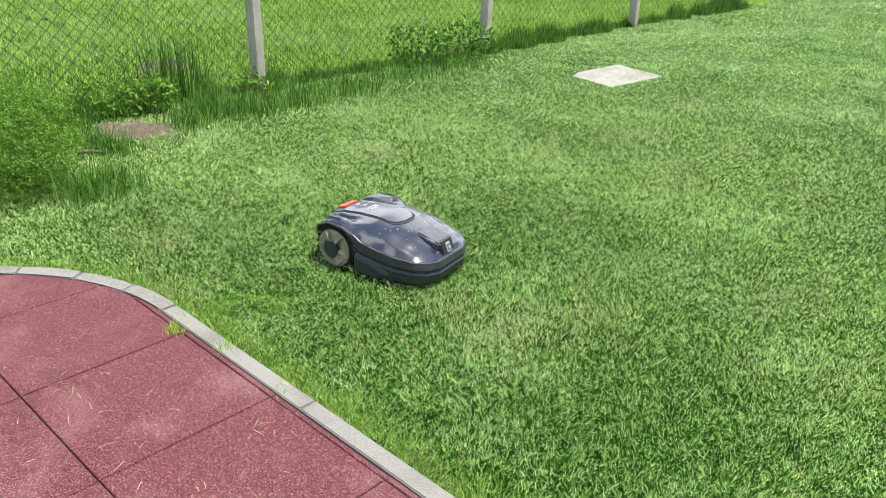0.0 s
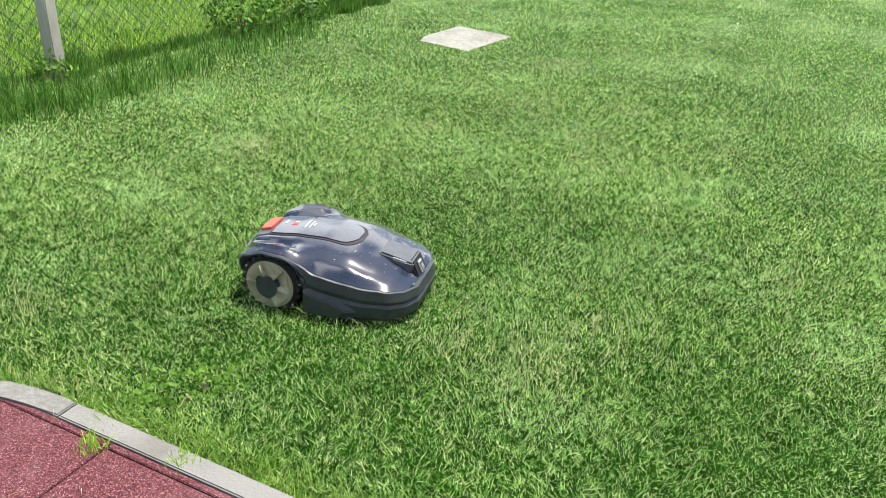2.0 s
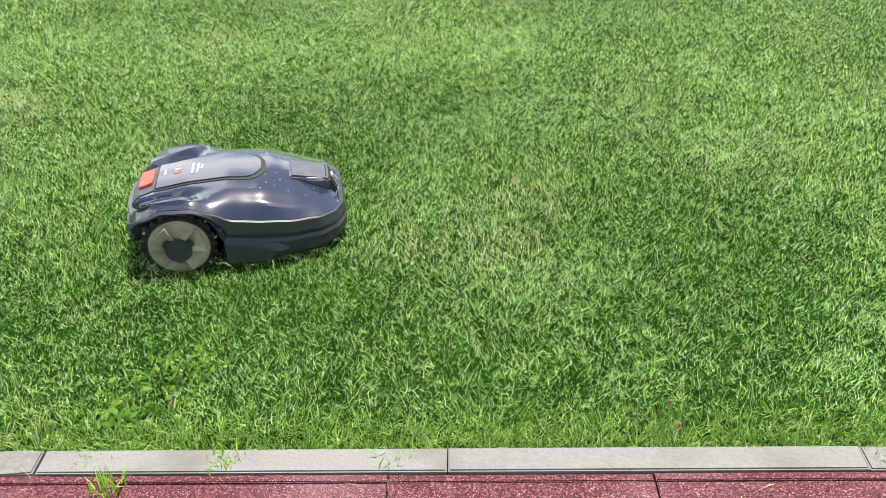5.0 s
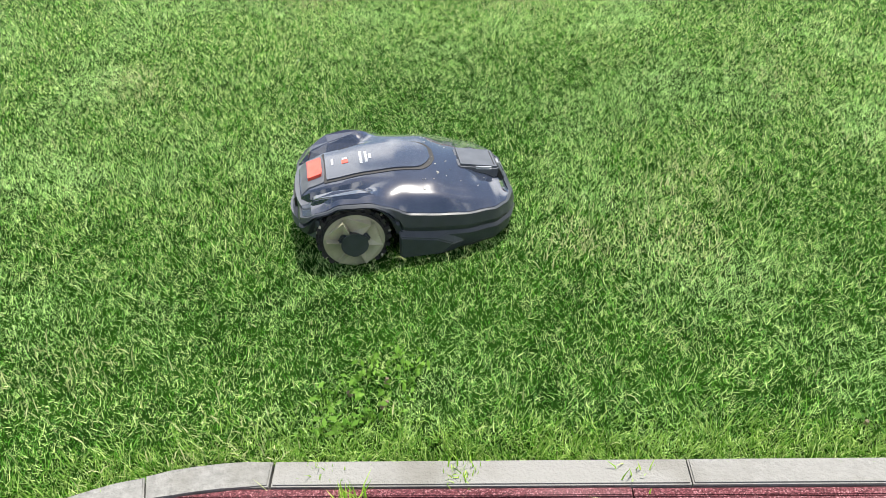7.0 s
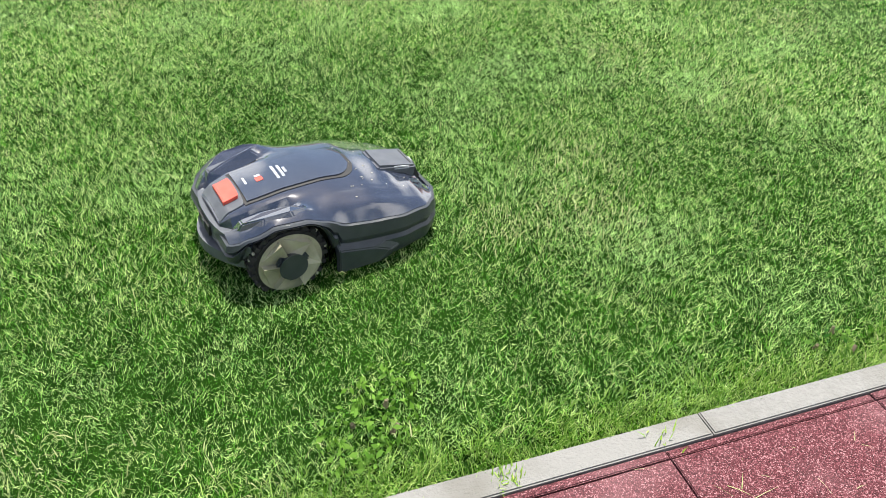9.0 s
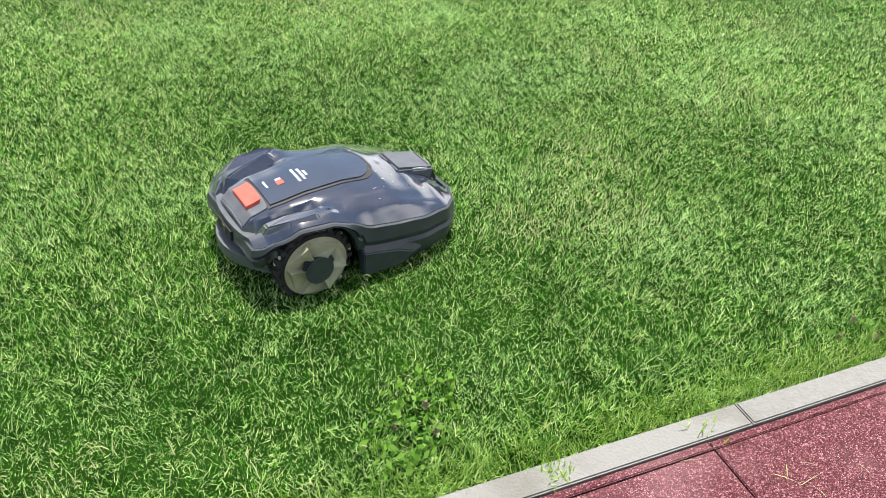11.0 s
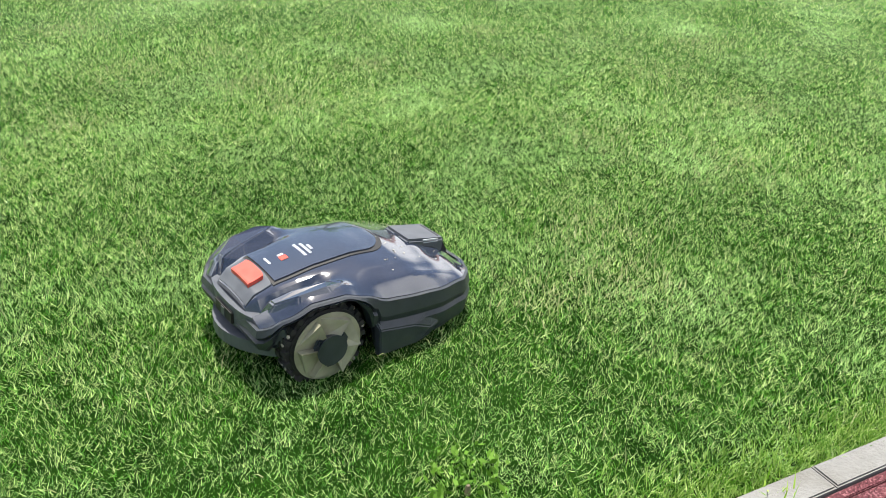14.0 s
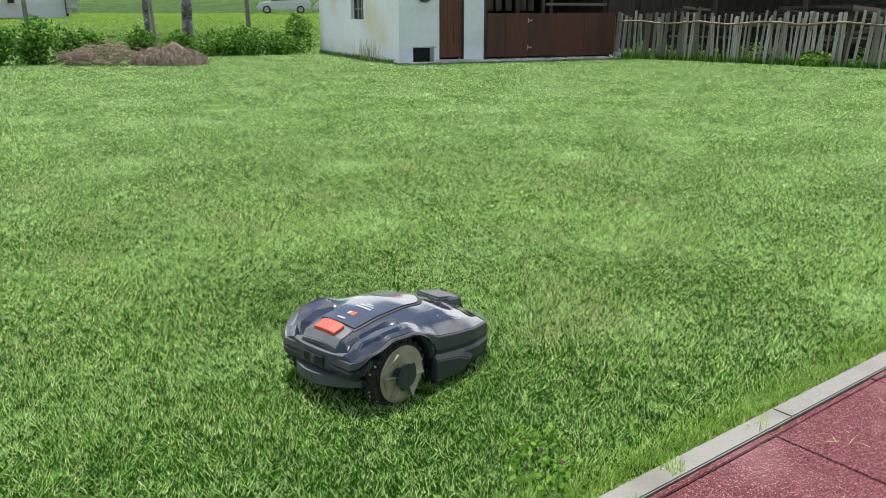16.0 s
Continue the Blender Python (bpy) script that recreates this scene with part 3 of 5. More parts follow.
def build_mower():
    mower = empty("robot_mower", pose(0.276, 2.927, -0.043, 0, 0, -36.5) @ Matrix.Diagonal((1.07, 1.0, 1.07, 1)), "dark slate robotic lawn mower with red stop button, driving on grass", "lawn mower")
    # glossy cover
    bm = bmesh.new()
    nx, nv = 46, 48
    grid = []
    for i in range(nx + 1):
        x = TAIL + (NOSE - TAIL) * i / nx
        w = curve(HALF, x)
        grid.append([bm.verts.new((x, w * (2 * j / nv - 1), shell_z(x, 2 * j / nv - 1))) for j in range(nv + 1)])
    for i in range(nx):
        for j in range(nv):
            bm.faces.new((grid[i][j], grid[i + 1][j], grid[i + 1][j + 1], grid[i][j + 1]))
    got = bmesh.ops.extrude_face_region(bm, geom=bm.faces[:])
    bmesh.ops.translate(bm, verts=[v for v in got["geom"] if isinstance(v, bmesh.types.BMVert)], vec=(0, 0, -0.012))
    bmesh.ops.recalc_face_normals(bm, faces=bm.faces[:])
    cover = part("cover", bm, SHELL, mower, "glossy dark slate plastic cover", True)
    cover.data.set_sharp_from_angle(angle=radians(14))

    # skirt round the body, cut away over the wheels
    outline = []
    for i in range(61):
        x = TAIL + (NOSE - TAIL) * i / 60
        outline.append((x, curve(HALF, x)))
    ring = [(TAIL, -0.17 + 0.34 * i / 12) for i in range(1, 12)] + outline + [(NOSE, 0.105 - 0.21 * i / 7) for i in range(1, 7)] + [(x, -y) for x, y in outline[::-1]]
    n = len(ring)
    bm = bmesh.new()
    rows = []
    for i, (x, y) in enumerate(ring):
        px, py = ring[i - 1]
        qx, qy = ring[(i + 1) % n]
        d = Vector((qx - px, qy - py))
        d.normalize()
        out = Vector((d.y, -d.x))
        if out.dot(Vector((x - 0.15, y))) < 0:
            out = -out
        seam = curve(SEAM, x)
        low = 0.024
        side = abs(y) > 0.16 and x < 0.14
        if side:
            low = 0.1 + math.sqrt(max(0.0, 0.122 ** 2 - x * x)) if abs(x) < 0.122 else 0.1
            low = min(low, seam - 0.016)
        if x <= TAIL + 0.001:
            low = 0.1
        col = []
        for k, (f, o) in enumerate(((0, -0.006), (0.03, 0.008), (0.3, 0.014), (0.44, 0.007), (0.52, 0.015), (0.86, 0.008), (1, -0.006), (0.97, -0.03))):
            z = seam + (low - seam) * f
            col.append(bm.verts.new((x + out.x * o, y + out.y * o, z)))
        rows.append(col)
    for i in range(n):
        p, q = rows[i], rows[(i + 1) % n]
        for k in range(7):
            bm.faces.new((p[k], p[k + 1], q[k + 1], q[k]))
    bmesh.ops.recalc_face_normals(bm, faces=bm.faces[:])
    skirt = part("body", bm, BUMPER, mower, "matt dark grey plastic bumper skirt", True)
    skirt.data.set_sharp_from_angle(angle=radians(25))
    part("chassis", box((0.5, 0.3, 0.08), (0.17, 0, 0.1), 0.02), BLACK, mower)

    # dried grass clippings stuck to the front of the cover
    bm = bmesh.new()
    rngc = random.Random(31)
    for k in range(60):
        x, v = rngc.uniform(0.22, 0.47), rngc.uniform(-0.75, 0.75)
        y = v * curve(HALF, x)
        if abs(y) < 0.07 and x > 0.32:
            continue
        slope = math.degrees(math.atan2(shell_z(x + 0.01, v) - shell_z(x - 0.01, v), 0.02))
        box((rngc.uniform(0.003, 0.01), 0.0014, 0.0008), (x, y, shell_z(x, v) + 0.0012), turn=(0, -slope, rngc.uniform(0, 180)), bm=bm)
    tagged(part("stuck_clippings", bm, STUD, cover, "pale dry grass clippings stuck on the cover"), kind="stuff")

    # hatch on the hump with its dark surround
    def hatch(x0, x1, half, lift, thick, rounding):
        b = bmesh.new()
        g = []
        for i in range(25):
            x = x0 + (x1 - x0) * i / 24
            h = half * (1 if x < x1 - rounding else math.sqrt(max(0.0, 1 - ((x - x1 + rounding) / rounding) ** 2)) ** 0.8)
            h = max(h, 0.03)
            g.append([b.verts.new((x, h * (2 * j / 10 - 1), shell_z(x, h * (2 * j / 10 - 1) / curve(HALF, x)) + lift)) for j in range(11)])
        for i in range(24):
            for j in range(10):
                b.faces.new((g[i][j], g[i + 1][j], g[i + 1][j + 1], g[i][j + 1]))
        r = bmesh.ops.extrude_face_region(b, geom=b.faces[:])
        bmesh.ops.translate(b, verts=[v for v in r["geom"] if isinstance(v, bmesh.types.BMVert)], vec=(0, 0, -thick))
        bmesh.ops.recalc_face_normals(b, faces=b.faces[:])
        return b
    part("hatch_surround", hatch(-0.066, 0.272, 0.09, 0.002, 0.01, 0.06), BLACK, mower, "black recessed gap round the hatch", True).data.set_sharp_from_angle(angle=radians(25))
    lid = part("hatch", hatch(-0.058, 0.258, 0.081, 0.006, 0.01, 0.06), HATCH, mower, "slate hinged control hatch", True)
    lid.data.set_sharp_from_angle(angle=radians(25))
    marks = [((0.002, -0.006), (0.02, 0.02), RED), ((0.002, 0.012), (0.016, 0.01), SILVER), ((-0.036, 0.008), (0.006, 0.036), SILVER)]
    for mx, n_bars, wide in ((0.05, 9, 0.0062), (0.066, 10, 0.0045), (0.078, 5, 0.004)):
        marks += [((mx, (q - n_bars / 2 + 0.5) * (wide + 0.002)), (0.008, wide), SILVER) for q in range(n_bars)]
    for at, size, m in marks:
        z = shell_z(at[0], at[1] / 0.23) + 0.0068
        slope = math.degrees(math.atan2(shell_z(at[0] + 0.02, 0) - shell_z(at[0] - 0.02, 0), 0.04))
        part("printed_mark", box((size[0], size[1], 0.0008), (at[0], at[1], z), turn=(0, -slope, 0)), m, lid)

    # stop button
    housing = part("button_housing", hatch(-0.137, -0.062, 0.083, 0.003, 0.012, 0.008), PANEL, mower, "grey button housing", True)
    housing.data.set_sharp_from_angle(angle=radians(25))
    button = part("stop_button", hatch(-0.114, -0.07, 0.05, 0.013, 0.014, 0.003), RED, mower, "red stop button", True)
    button.data.set_sharp_from_angle(angle=radians(25))

    # nose block with badge
    nose = part("nose_block", box((0.13, 0.12, 0.05), (0.402, 0, 0.178), 0.007, (0, 12, 0)), PANEL, mower, "grey raised nose block")
    part("nose_face", box((0.02, 0.1, 0.07), (0.468, 0, 0.16), 0.006, (0, -24, 0)), BLACK, nose)
    for k in (0, 1):
        part("nose_rib", box((0.05, 0.003, 0.003), (0.42, -0.059, 0.19 + 0.007 * k), turn=(0, 9, 0)), SILVER, nose)
    badge = part("badge", box((0.006, 0.032, 0.045), (0.483, 0, 0.16), 0.002, (0, -24, 0)), SILVER, nose, "silver shield badge")
    part("badge_field", box((0.003, 0.022, 0.032), (0.4865, 0, 0.16), turn=(0, -24, 0)), BLACK, badge)
    for y in (-0.006, 0.006):
        part("badge_bar", box((0.002, 0.004, 0.022), (0.4885, y, 0.161), turn=(0, -24, 0)), SILVER, badge)
    part("badge_bar", box((0.002, 0.012, 0.004), (0.4885, 0, 0.161), turn=(0, -24, 0)), SILVER, badge)

    # raised fender pods over the back wheels
    for s in (-1, 1):
        b = bmesh.new()
        low = [(-0.132, 0.105), (-0.132, 0.16), (-0.06, 0.216), (0.03, 0.224), (0.13, 0.22), (0.06, 0.15), (-0.05, 0.115)]
        top = [(-0.1, 0.137), (-0.1, 0.165), (-0.05, 0.196), (0.02, 0.203), (0.07, 0.198), (0.03, 0.172), (-0.04, 0.152)]
        zt = [0.212, 0.214, 0.236, 0.244, 0.234, 0.24, 0.228]
        lo = [b.verts.new((x, s * y, shell_z(x, y / curve(HALF, x)) - 0.006)) for x, y in low]
        up = [b.verts.new((x, s * y, z)) for (x, y), z in zip(top, zt)]
        for i in range(7):
            j = (i + 1) % 7
            b.faces.new((lo[i], lo[j], up[j], up[i]))
        b.faces.new(up)
        bmesh.ops.recalc_face_normals(b, faces=b.faces[:])
        bmesh.ops.bevel(b, geom=b.edges[:], offset=0.004, segments=2, affect="EDGES")
        part("fender_pod", b, SHELL, mower)
        b = bmesh.new()
        ring_in = [(0.13, 0.128), (0.3, 0.1), (0.36, 0.06), (0.3, 0.024), (0.13, 0.024)]
        ring_out = [(0.134, 0.104), (0.24, 0.085), (0.29, 0.062), (0.25, 0.03), (0.134, 0.03)]
        lo = [b.verts.new((x, s * (curve(HALF, x) + 0.004), z)) for x, z in ring_in]
        up = [b.verts.new((x, s * (curve(HALF, x) + 0.026), z)) for x, z in ring_out]
        for i in range(5):
            b.faces.new((lo[i], lo[(i + 1) % 5], up[(i + 1) % 5], up[i]))
        b.faces.new(up)
        b.faces.new(lo[::-1])
        bmesh.ops.recalc_face_normals(b, faces=b.faces[:])
        bmesh.ops.bevel(b, geom=b.edges[:], offset=0.003, segments=2, affect="EDGES")
        part("side_flare", b, BUMPER, mower)

    # back: plate, lip, lower bumper
    back = part("back_plate", box((0.008, 0.1, 0.036), (-0.1585, 0, 0.14), 0.003), BLACK, mower, "black plate with shield mark")
    part("plate_mark", box((0.002, 0.02, 0.024), (-0.1635, 0, 0.14)), PANEL, back)
    b = bmesh.new()
    pts = [(-0.105 - 0.075 * (1 - (k / 6) ** 2), 0.165 * k / 6) for k in range(-6, 7)]
    lip = [(x, y) for x, y in pts] + [(x + 0.06, y) for x, y in pts[::-1]]
    prism(lip, 0.07, 0.104, b, 0.008)
    bmesh.ops.recalc_face_normals(b, faces=b.faces[:])
    part("back_bumper", b, PANEL, mower, "pale grey lower bumper lip")
    b = bmesh.new()
    pts = [(-0.095 - 0.062 * (1 - abs(k / 8) ** 2.6), 0.208 * k / 8) for k in range(-8, 9)]
    prism(pts + [(-0.085, 0.2), (-0.085, -0.2)], 0.118, 0.172, b, 0.008)
    bmesh.ops.recalc_face_normals(b, faces=b.faces[:])
    part("back_deck", b, PANEL, mower, "grey rounded back deck")

    # wheels
    for s in (-1, 1):
        b = bmesh.new()
        rot = Matrix.Translation((0, s * 0.2, 0.1)) @ Matrix.Rotation(radians(90), 4, "X")
        bmesh.ops.create_cone(b, cap_ends=True, segments=40, radius1=0.103, radius2=0.103, depth=0.056, matrix=rot)
        bmesh.ops.bevel(b, geom=[e for e in b.edges if len(e.link_faces) == 2 and e.calc_face_angle(0) > 1], offset=0.008, segments=2, affect="EDGES")
        for k in range(22):
            q = 2 * math.pi * k / 22
            for side in (-1, 1):
                box((0.014, 0.022, 0.013), (0.103 * math.cos(q + side * 0.06), s * 0.2 + side * 0.015, 0.1 + 0.103 * math.sin(q + side * 0.06)), turn=(0, -math.degrees(q), 0), bm=b)
        wheel = part("wheel", b, TYRE, mower, "black studded tyre")
        b = bmesh.new()
        bmesh.ops.create_cone(b, cap_ends=True, segments=40, radius1=0.09, radius2=0.082, depth=0.012, matrix=Matrix.Translation((0, s * 0.23, 0.1)) @ Matrix.Rotation(radians(90 * s), 4, "X"))
        rim = part("rim", b, RIM, wheel, "dusty beige wheel rim with vanes")
        for k in range(6):
            q = 2 * math.pi * k / 6 + 0.3
            b = bmesh.new()
            pts = [(0.03, -0.5), (0.083, -0.48), (0.085, 0.42), (0.068, 0.5), (0.034, 0.4)]
            p3 = [(r * math.cos(q + d), r * math.sin(q + d)) for r, d in pts]
            lo = [b.verts.new((x, s * 0.235, 0.1 + z)) for x, z in p3]
            up = [b.verts.new((x * 0.98, s * (0.237 + (0.02 if i in (0, 1) else 0.001)), 0.1 + z * 0.98)) for i, (x, z) in enumerate(p3)]
            for i in range(5):
                b.faces.new((lo[i], lo[(i + 1) % 5], up[(i + 1) % 5], up[i]))
            b.faces.new(up)
            bmesh.ops.recalc_face_normals(b, faces=b.faces[:])
            part("rim_vane", b, RIM, rim)
        b = bmesh.new()
        bmesh.ops.create_cone(b, cap_ends=True, segments=24, radius1=0.04, radius2=0.032, depth=0.026, matrix=Matrix.Translation((0, s * 0.248, 0.1)) @ Matrix.Rotation(radians(90 * s), 4, "X"))
        hub = part("hub_cap", b, BUMPER, rim, "dark grey hub cap")
        for k in range(3):
            q = 2 * math.pi * k / 3 + 0.5
            part("hub_lobe", box((0.03, 0.012, 0.03), (0.034 * math.cos(q), s * 0.25, 0.1 + 0.034 * math.sin(q)), 0.005, (0, -math.degrees(q), 0)), BUMPER, rim)
        rngw = random.Random(9)
        for k in range(14):
            q = rngw.uniform(0, 6.28)
            b = box((0.006, 0.007, 0.005), (0.107 * math.cos(q), s * 0.2 + rngw.uniform(-0.024, 0.024), 0.1 + 0.107 * math.sin(q)), turn=(rngw.uniform(0, 90), rngw.uniform(0, 90), 0))
            part("stuck_clipping", b, STUD, wheel)
    for s in (-1, 1):
        part("front_caster", rod((0.36, s * 0.1 - 0.015, 0.045), (0.36, s * 0.1 + 0.015, 0.045), 0.04, sides=16), BLACK, mower)


build_mower()


# ---- slabs and garden edge ----
def build_slab(x, y, sx, sy, turn):
    a, b = sx / 2, sy / 2
    bm = prism([(-a, -b), (-a * 0.1, -b * 0.97), (a * 0.93, -b), (a, -b * 0.86), (a * 0.97, b * 0.3), (a, b), (-a * 0.55, b * 0.98), (-a * 0.72, b * 0.8), (-a, b * 0.72)], -0.04, 0.04, None, 0.008)
    bmesh.ops.recalc_face_normals(bm, faces=bm.faces[:])
    ob = tagged(part("stone_slab", bm, SLAB), "pale worn concrete cover slab set in the lawn", "slab", "slabs in the lawn")
    ob.matrix_basis = pose(x, y, -0.066, 0.6, -0.4, turn)


build_slab(2.6, 6.95, 0.8, 0.6, 36)
build_slab(4.4, 10.6, 0.4, 0.3, 30)


def chain_link(name_rng, length, height, cell, wire, parent):
    """Two families of slanting wires and two straining wires, in the parent's x and z."""
    bm = bmesh.new()
    verts, faces = [], []

    def strand(p, q, off):
        p, q = Vector((p[0], off, p[1])), Vector((q[0], off, q[1]))
        d = (q - p).normalized()
        s = Vector((0, 1, 0))
        u = d.cross(s)
        base = len(verts)
        for e in (p, q):
            for k in range(3):
                a = 2.094 * k
                verts.append(e + (s * math.cos(a) + u * math.sin(a)) * wire)
        for k in range(3):
            faces.append((base + k, base + (k + 1) % 3, base + 3 + (k + 1) % 3, base + 3 + k))
    k = -int(height / cell) - 1
    while k * cell < length:
        for lean in (1, -1):
            x0 = k * cell if lean > 0 else k * cell + height
            pts = []
            x1 = x0 + lean * height
            za, zb = 0.0, height
            xa, xb = x0, x1
            for lim in (0.0, length):
                if (xa - lim) * (xb - lim) < 0:
                    f = (lim - xa) / (xb - xa)
                    if (lim == 0.0) == (xa < xb):
                        xa, za = lim, za + (zb - za) * f
                    else:
                        xb, zb = lim, za + (zb - za) * f
            if 0 <= (xa + xb) / 2 <= length:
                strand((xa, za), (xb, zb), lean * wire)
        k += 1
    for z in (0.03, height - 0.02):
        strand((0, z), (length, z), 0.004)
    me = bpy.data.meshes.new("wire_mesh")
    me.from_pydata(verts, [], faces)
    bm.free()
    return link_mesh("wire_mesh", me, WIRE, parent)


def build_garden_fence():
    start = FENCE_P - FU * 4.2
    fence = empty("wire_fence", pose(start.x, start.y, SOIL_Z, 0, 0, FENCE_ANG), "green chain-link fence on whitewashed posts beside the lawn", "fence", "garden fences")
    chain_link(None, 13.0, 1.25, 0.098, 0.0024, fence)
    for k in range(-1, 4):
        bm = box((0.09, 0.1, 1.5), (0, 0, 0.75), 0.008)
        p = part("post", bm, POST, fence, "whitewashed square post")
        p.matrix_basis = pose(4.2 + 2.81 * k, -0.055, -0.02, 0, 1.5 if k % 2 else -1, 4)


build_garden_fence()


def grass_thing(name, rng, x, y, z, h, w, lean, material, label, category="grass"):
    v, t = blade_mesh(rng, x, y, z, h, w, lean, len(x) < 50000)
    return tagged(link_mesh(name, raw_mesh(name, v, t), material), label, category, kind="stuff")


def build_verge():
    rng = np.random.default_rng(21)
    # tall unmown strip along the fence
    n = 34000
    s, o = rng.uniform(-3.2, 8.5, n), rng.uniform(0, 1, n) ** 1.3
    clump = np.clip(0.5 + 0.4 * np.sin(s * 4.1 + np.sin(s * 2.7) * 2) + 0.3 * np.sin(s * 11.3 + 1.0), 0.08, 1)
    reach = 0.07 + 0.17 * clump
    h = rng.uniform(0.09, 0.27, n) * (0.35 + 0.75 * clump) * (1 - 0.6 * o)
    o = 0.04 - o * reach
    x, y = FENCE_P.x + FU.x * s + FN.x * o, FENCE_P.y + FU.y * s + FN.y * o
    bare = (np.hypot(x - EDGE_X + 1.72, y - EDGE_Y - 4.2) > 0.3) & (rng.uniform(0, 1, n) < 0.35 + 0.65 * clump)
    x, y, h = x[bare], y[bare], h[bare]
    grass_thing("verge_grass", rng, x, y, np.full(len(x), SOIL_Z), h, np.full(len(x), 0.0055), 0.7, ROUGH_GRASS, "tall dark unmown grass under the wire fence")
    # meadow behind
    n = 120000
    s, o = rng.uniform(-5.5, 10, n), rng.uniform(0.0, 1, n) ** 1.4 * 7
    x, y = FENCE_P.x + FU.x * s + FN.x * o, FENCE_P.y + FU.y * s + FN.y * o
    grass_thing("meadow_grass", rng, x, y, np.full(n, SOIL_Z), rng.uniform(0.03, 0.1, n), np.full(n, 0.007), 0.7, MEADOW, "bright sunlit meadow grass behind the fence")
    # long clump by the post
    n = 190
    s, o = rng.normal(-0.72, 0.14, n), rng.normal(0.05, 0.1, n)
    x, y = FENCE_P.x + FU.x * s + FN.x * o, FENCE_P.y + FU.y * s + FN.y * o
    grass_thing("tall_grass_clump", rng, x, y, np.full(n, SOIL_Z), rng.uniform(0.25, 0.7, n), np.full(n, 0.008), 0.28, ROUGH_GRASS, "tall thin grass stems growing through the fence")
    # coarse tufts along the edge
    for cx, cy, r, k, hh in ((-1.75, 3.72, 0.12, 260, 0.2), (-0.95, 4.75, 0.22, 700, 0.22), (-0.55, 5.05, 0.2, 500, 0.2), (-1.45, 2.98, 0.1, 260, 0.2), (0.3, 6.0, 0.25, 500, 0.2), (-1.25, 4.65, 0.16, 420, 0.26), (-1.35, 4.35, 0.12, 260, 0.2), (-1.98, 3.9, 0.12, 260, 0.18), (-0.2, 5.45, 0.2, 500, 0.2), (0.75, 6.5, 0.3, 600, 0.22), (-1.6, 2.85, 0.1, 300, 0.24), (-1.55, 3.15, 0.08, 160, 0.14)):
        x, y = rng.normal(cx + EDGE_X, r * 0.7, k), rng.normal(cy + EDGE_Y, r * 0.7, k)
        tagged(grass_thing("grass_tuft", rng, x, y, np.full(k, SOIL_Z), rng.uniform(0.4, 1.0, k) * hh, np.full(k, 0.005), 0.8, ROUGH_GRASS, "coarse dark green grass tuft"), group="tufts by the fence")
    # small weeds in the kerb joints
    for cx, cy, k, hh in ((-0.475, 2.06, 50, 0.07), (-0.24, 1.93, 60, 0.05), (-0.47, 2.18, 30, 0.04), (0.04, 1.64, 22, 0.05), (-1.36, 2.06, 16, 0.05), (0.83, 0.78, 18, 0.05)):
        x, y = rng.normal(cx, 0.02, k), rng.normal(cy, 0.02, k)
        tagged(grass_thing("joint_weed", rng, x, y, np.full(k, -0.02), rng.uniform(0.4, 1.2, k) * hh, np.full(k, 0.004), 0.7, MEADOW, "small green weed growing in the joint", "weed"), group="weeds in the joints")
    # loose straws on the rubber
    n = 1100
    x, y = rng.uniform(-1.9, 3.2, n), rng.uniform(-1.5, 2.5, n)
    keep = (kerb_gap(x, y) < -0.08) & (kerb_gap(x, y) > -0.9)
    x, y = x[keep], y[keep]
    v, t = blade_mesh(rng, x, y, np.full(len(x), -0.008), rng.uniform(0.03, 0.09, len(x)), np.full(len(x), 0.0022), 6.0)
    v[:, 2] = np.clip(v[:, 2], -0.0075, -0.003)
    tagged(link_mesh("loose_straw", raw_mesh("loose_straw", v, t), STRAW), "dry straws scattered on the rubber tiles", "straw", kind="stuff")


build_verge()


def build_mound(name, x, y, rx, ry, h, material, label, seed, base=SOIL_Z):
    bm = bmesh.new()
    bmesh.ops.create_grid(bm, x_segments=36, y_segments=36, size=1)
    for v in bm.verts:
        d = v.co.length
        f = max(0.0, 1 - d * d)
        nz = noise.noise(Vector((v.co.x * 3 + seed, v.co.y * 3, 0))) + 0.5 * noise.noise(Vector((v.co.x * 9, v.co.y * 9 + seed, 0)))
        v.co = Vector((v.co.x * rx, v.co.y * ry, -0.03 + h * (f ** 0.6) * (1 + 0.3 * nz) + 0.004 * nz))
    ob = tagged(part(name, bm, material, smooth=True), label, "mound")
    ob.matrix_basis = pose(x, y, base)


build_mound("earth_mound", -1.72 + EDGE_X, 4.2 + EDGE_Y, 0.42, 0.3, 0.05, EARTH, "bare dry earth mound by the fence", 2)
build_mound("earth_mound", -1.95 + EDGE_X, 6.1 + EDGE_Y, 0.3, 0.22, 0.11, EARTH, "dark molehill in the meadow behind the fence", 5)


def build_shrub(name, x, y, z, parts_list, n, size, material, label, group="", stems=5):
    rng = np.random.default_rng(abs(int(x * 100)) + n)
    shrub = empty(name, pose(x, y, z), label, "shrub", group)
    v, t = join_raw([leaf_cloud(rng, c, r, int(n * k), size) for c, r, k in parts_list])
    link_mesh("crown", raw_mesh("crown", v, t), material, shrub)
    for k in range(stems):
        c = parts_list[k % len(parts_list)][0]
        part("stem", rod((0.05 * math.cos(k * 2.1), 0.05 * math.sin(k * 2.1), -0.03), (c[0] + 0.06 * math.cos(k * 2.4), c[1] + 0.06 * math.sin(k * 2.4), c[2]), 0.012, 0.005), STEM, shrub)


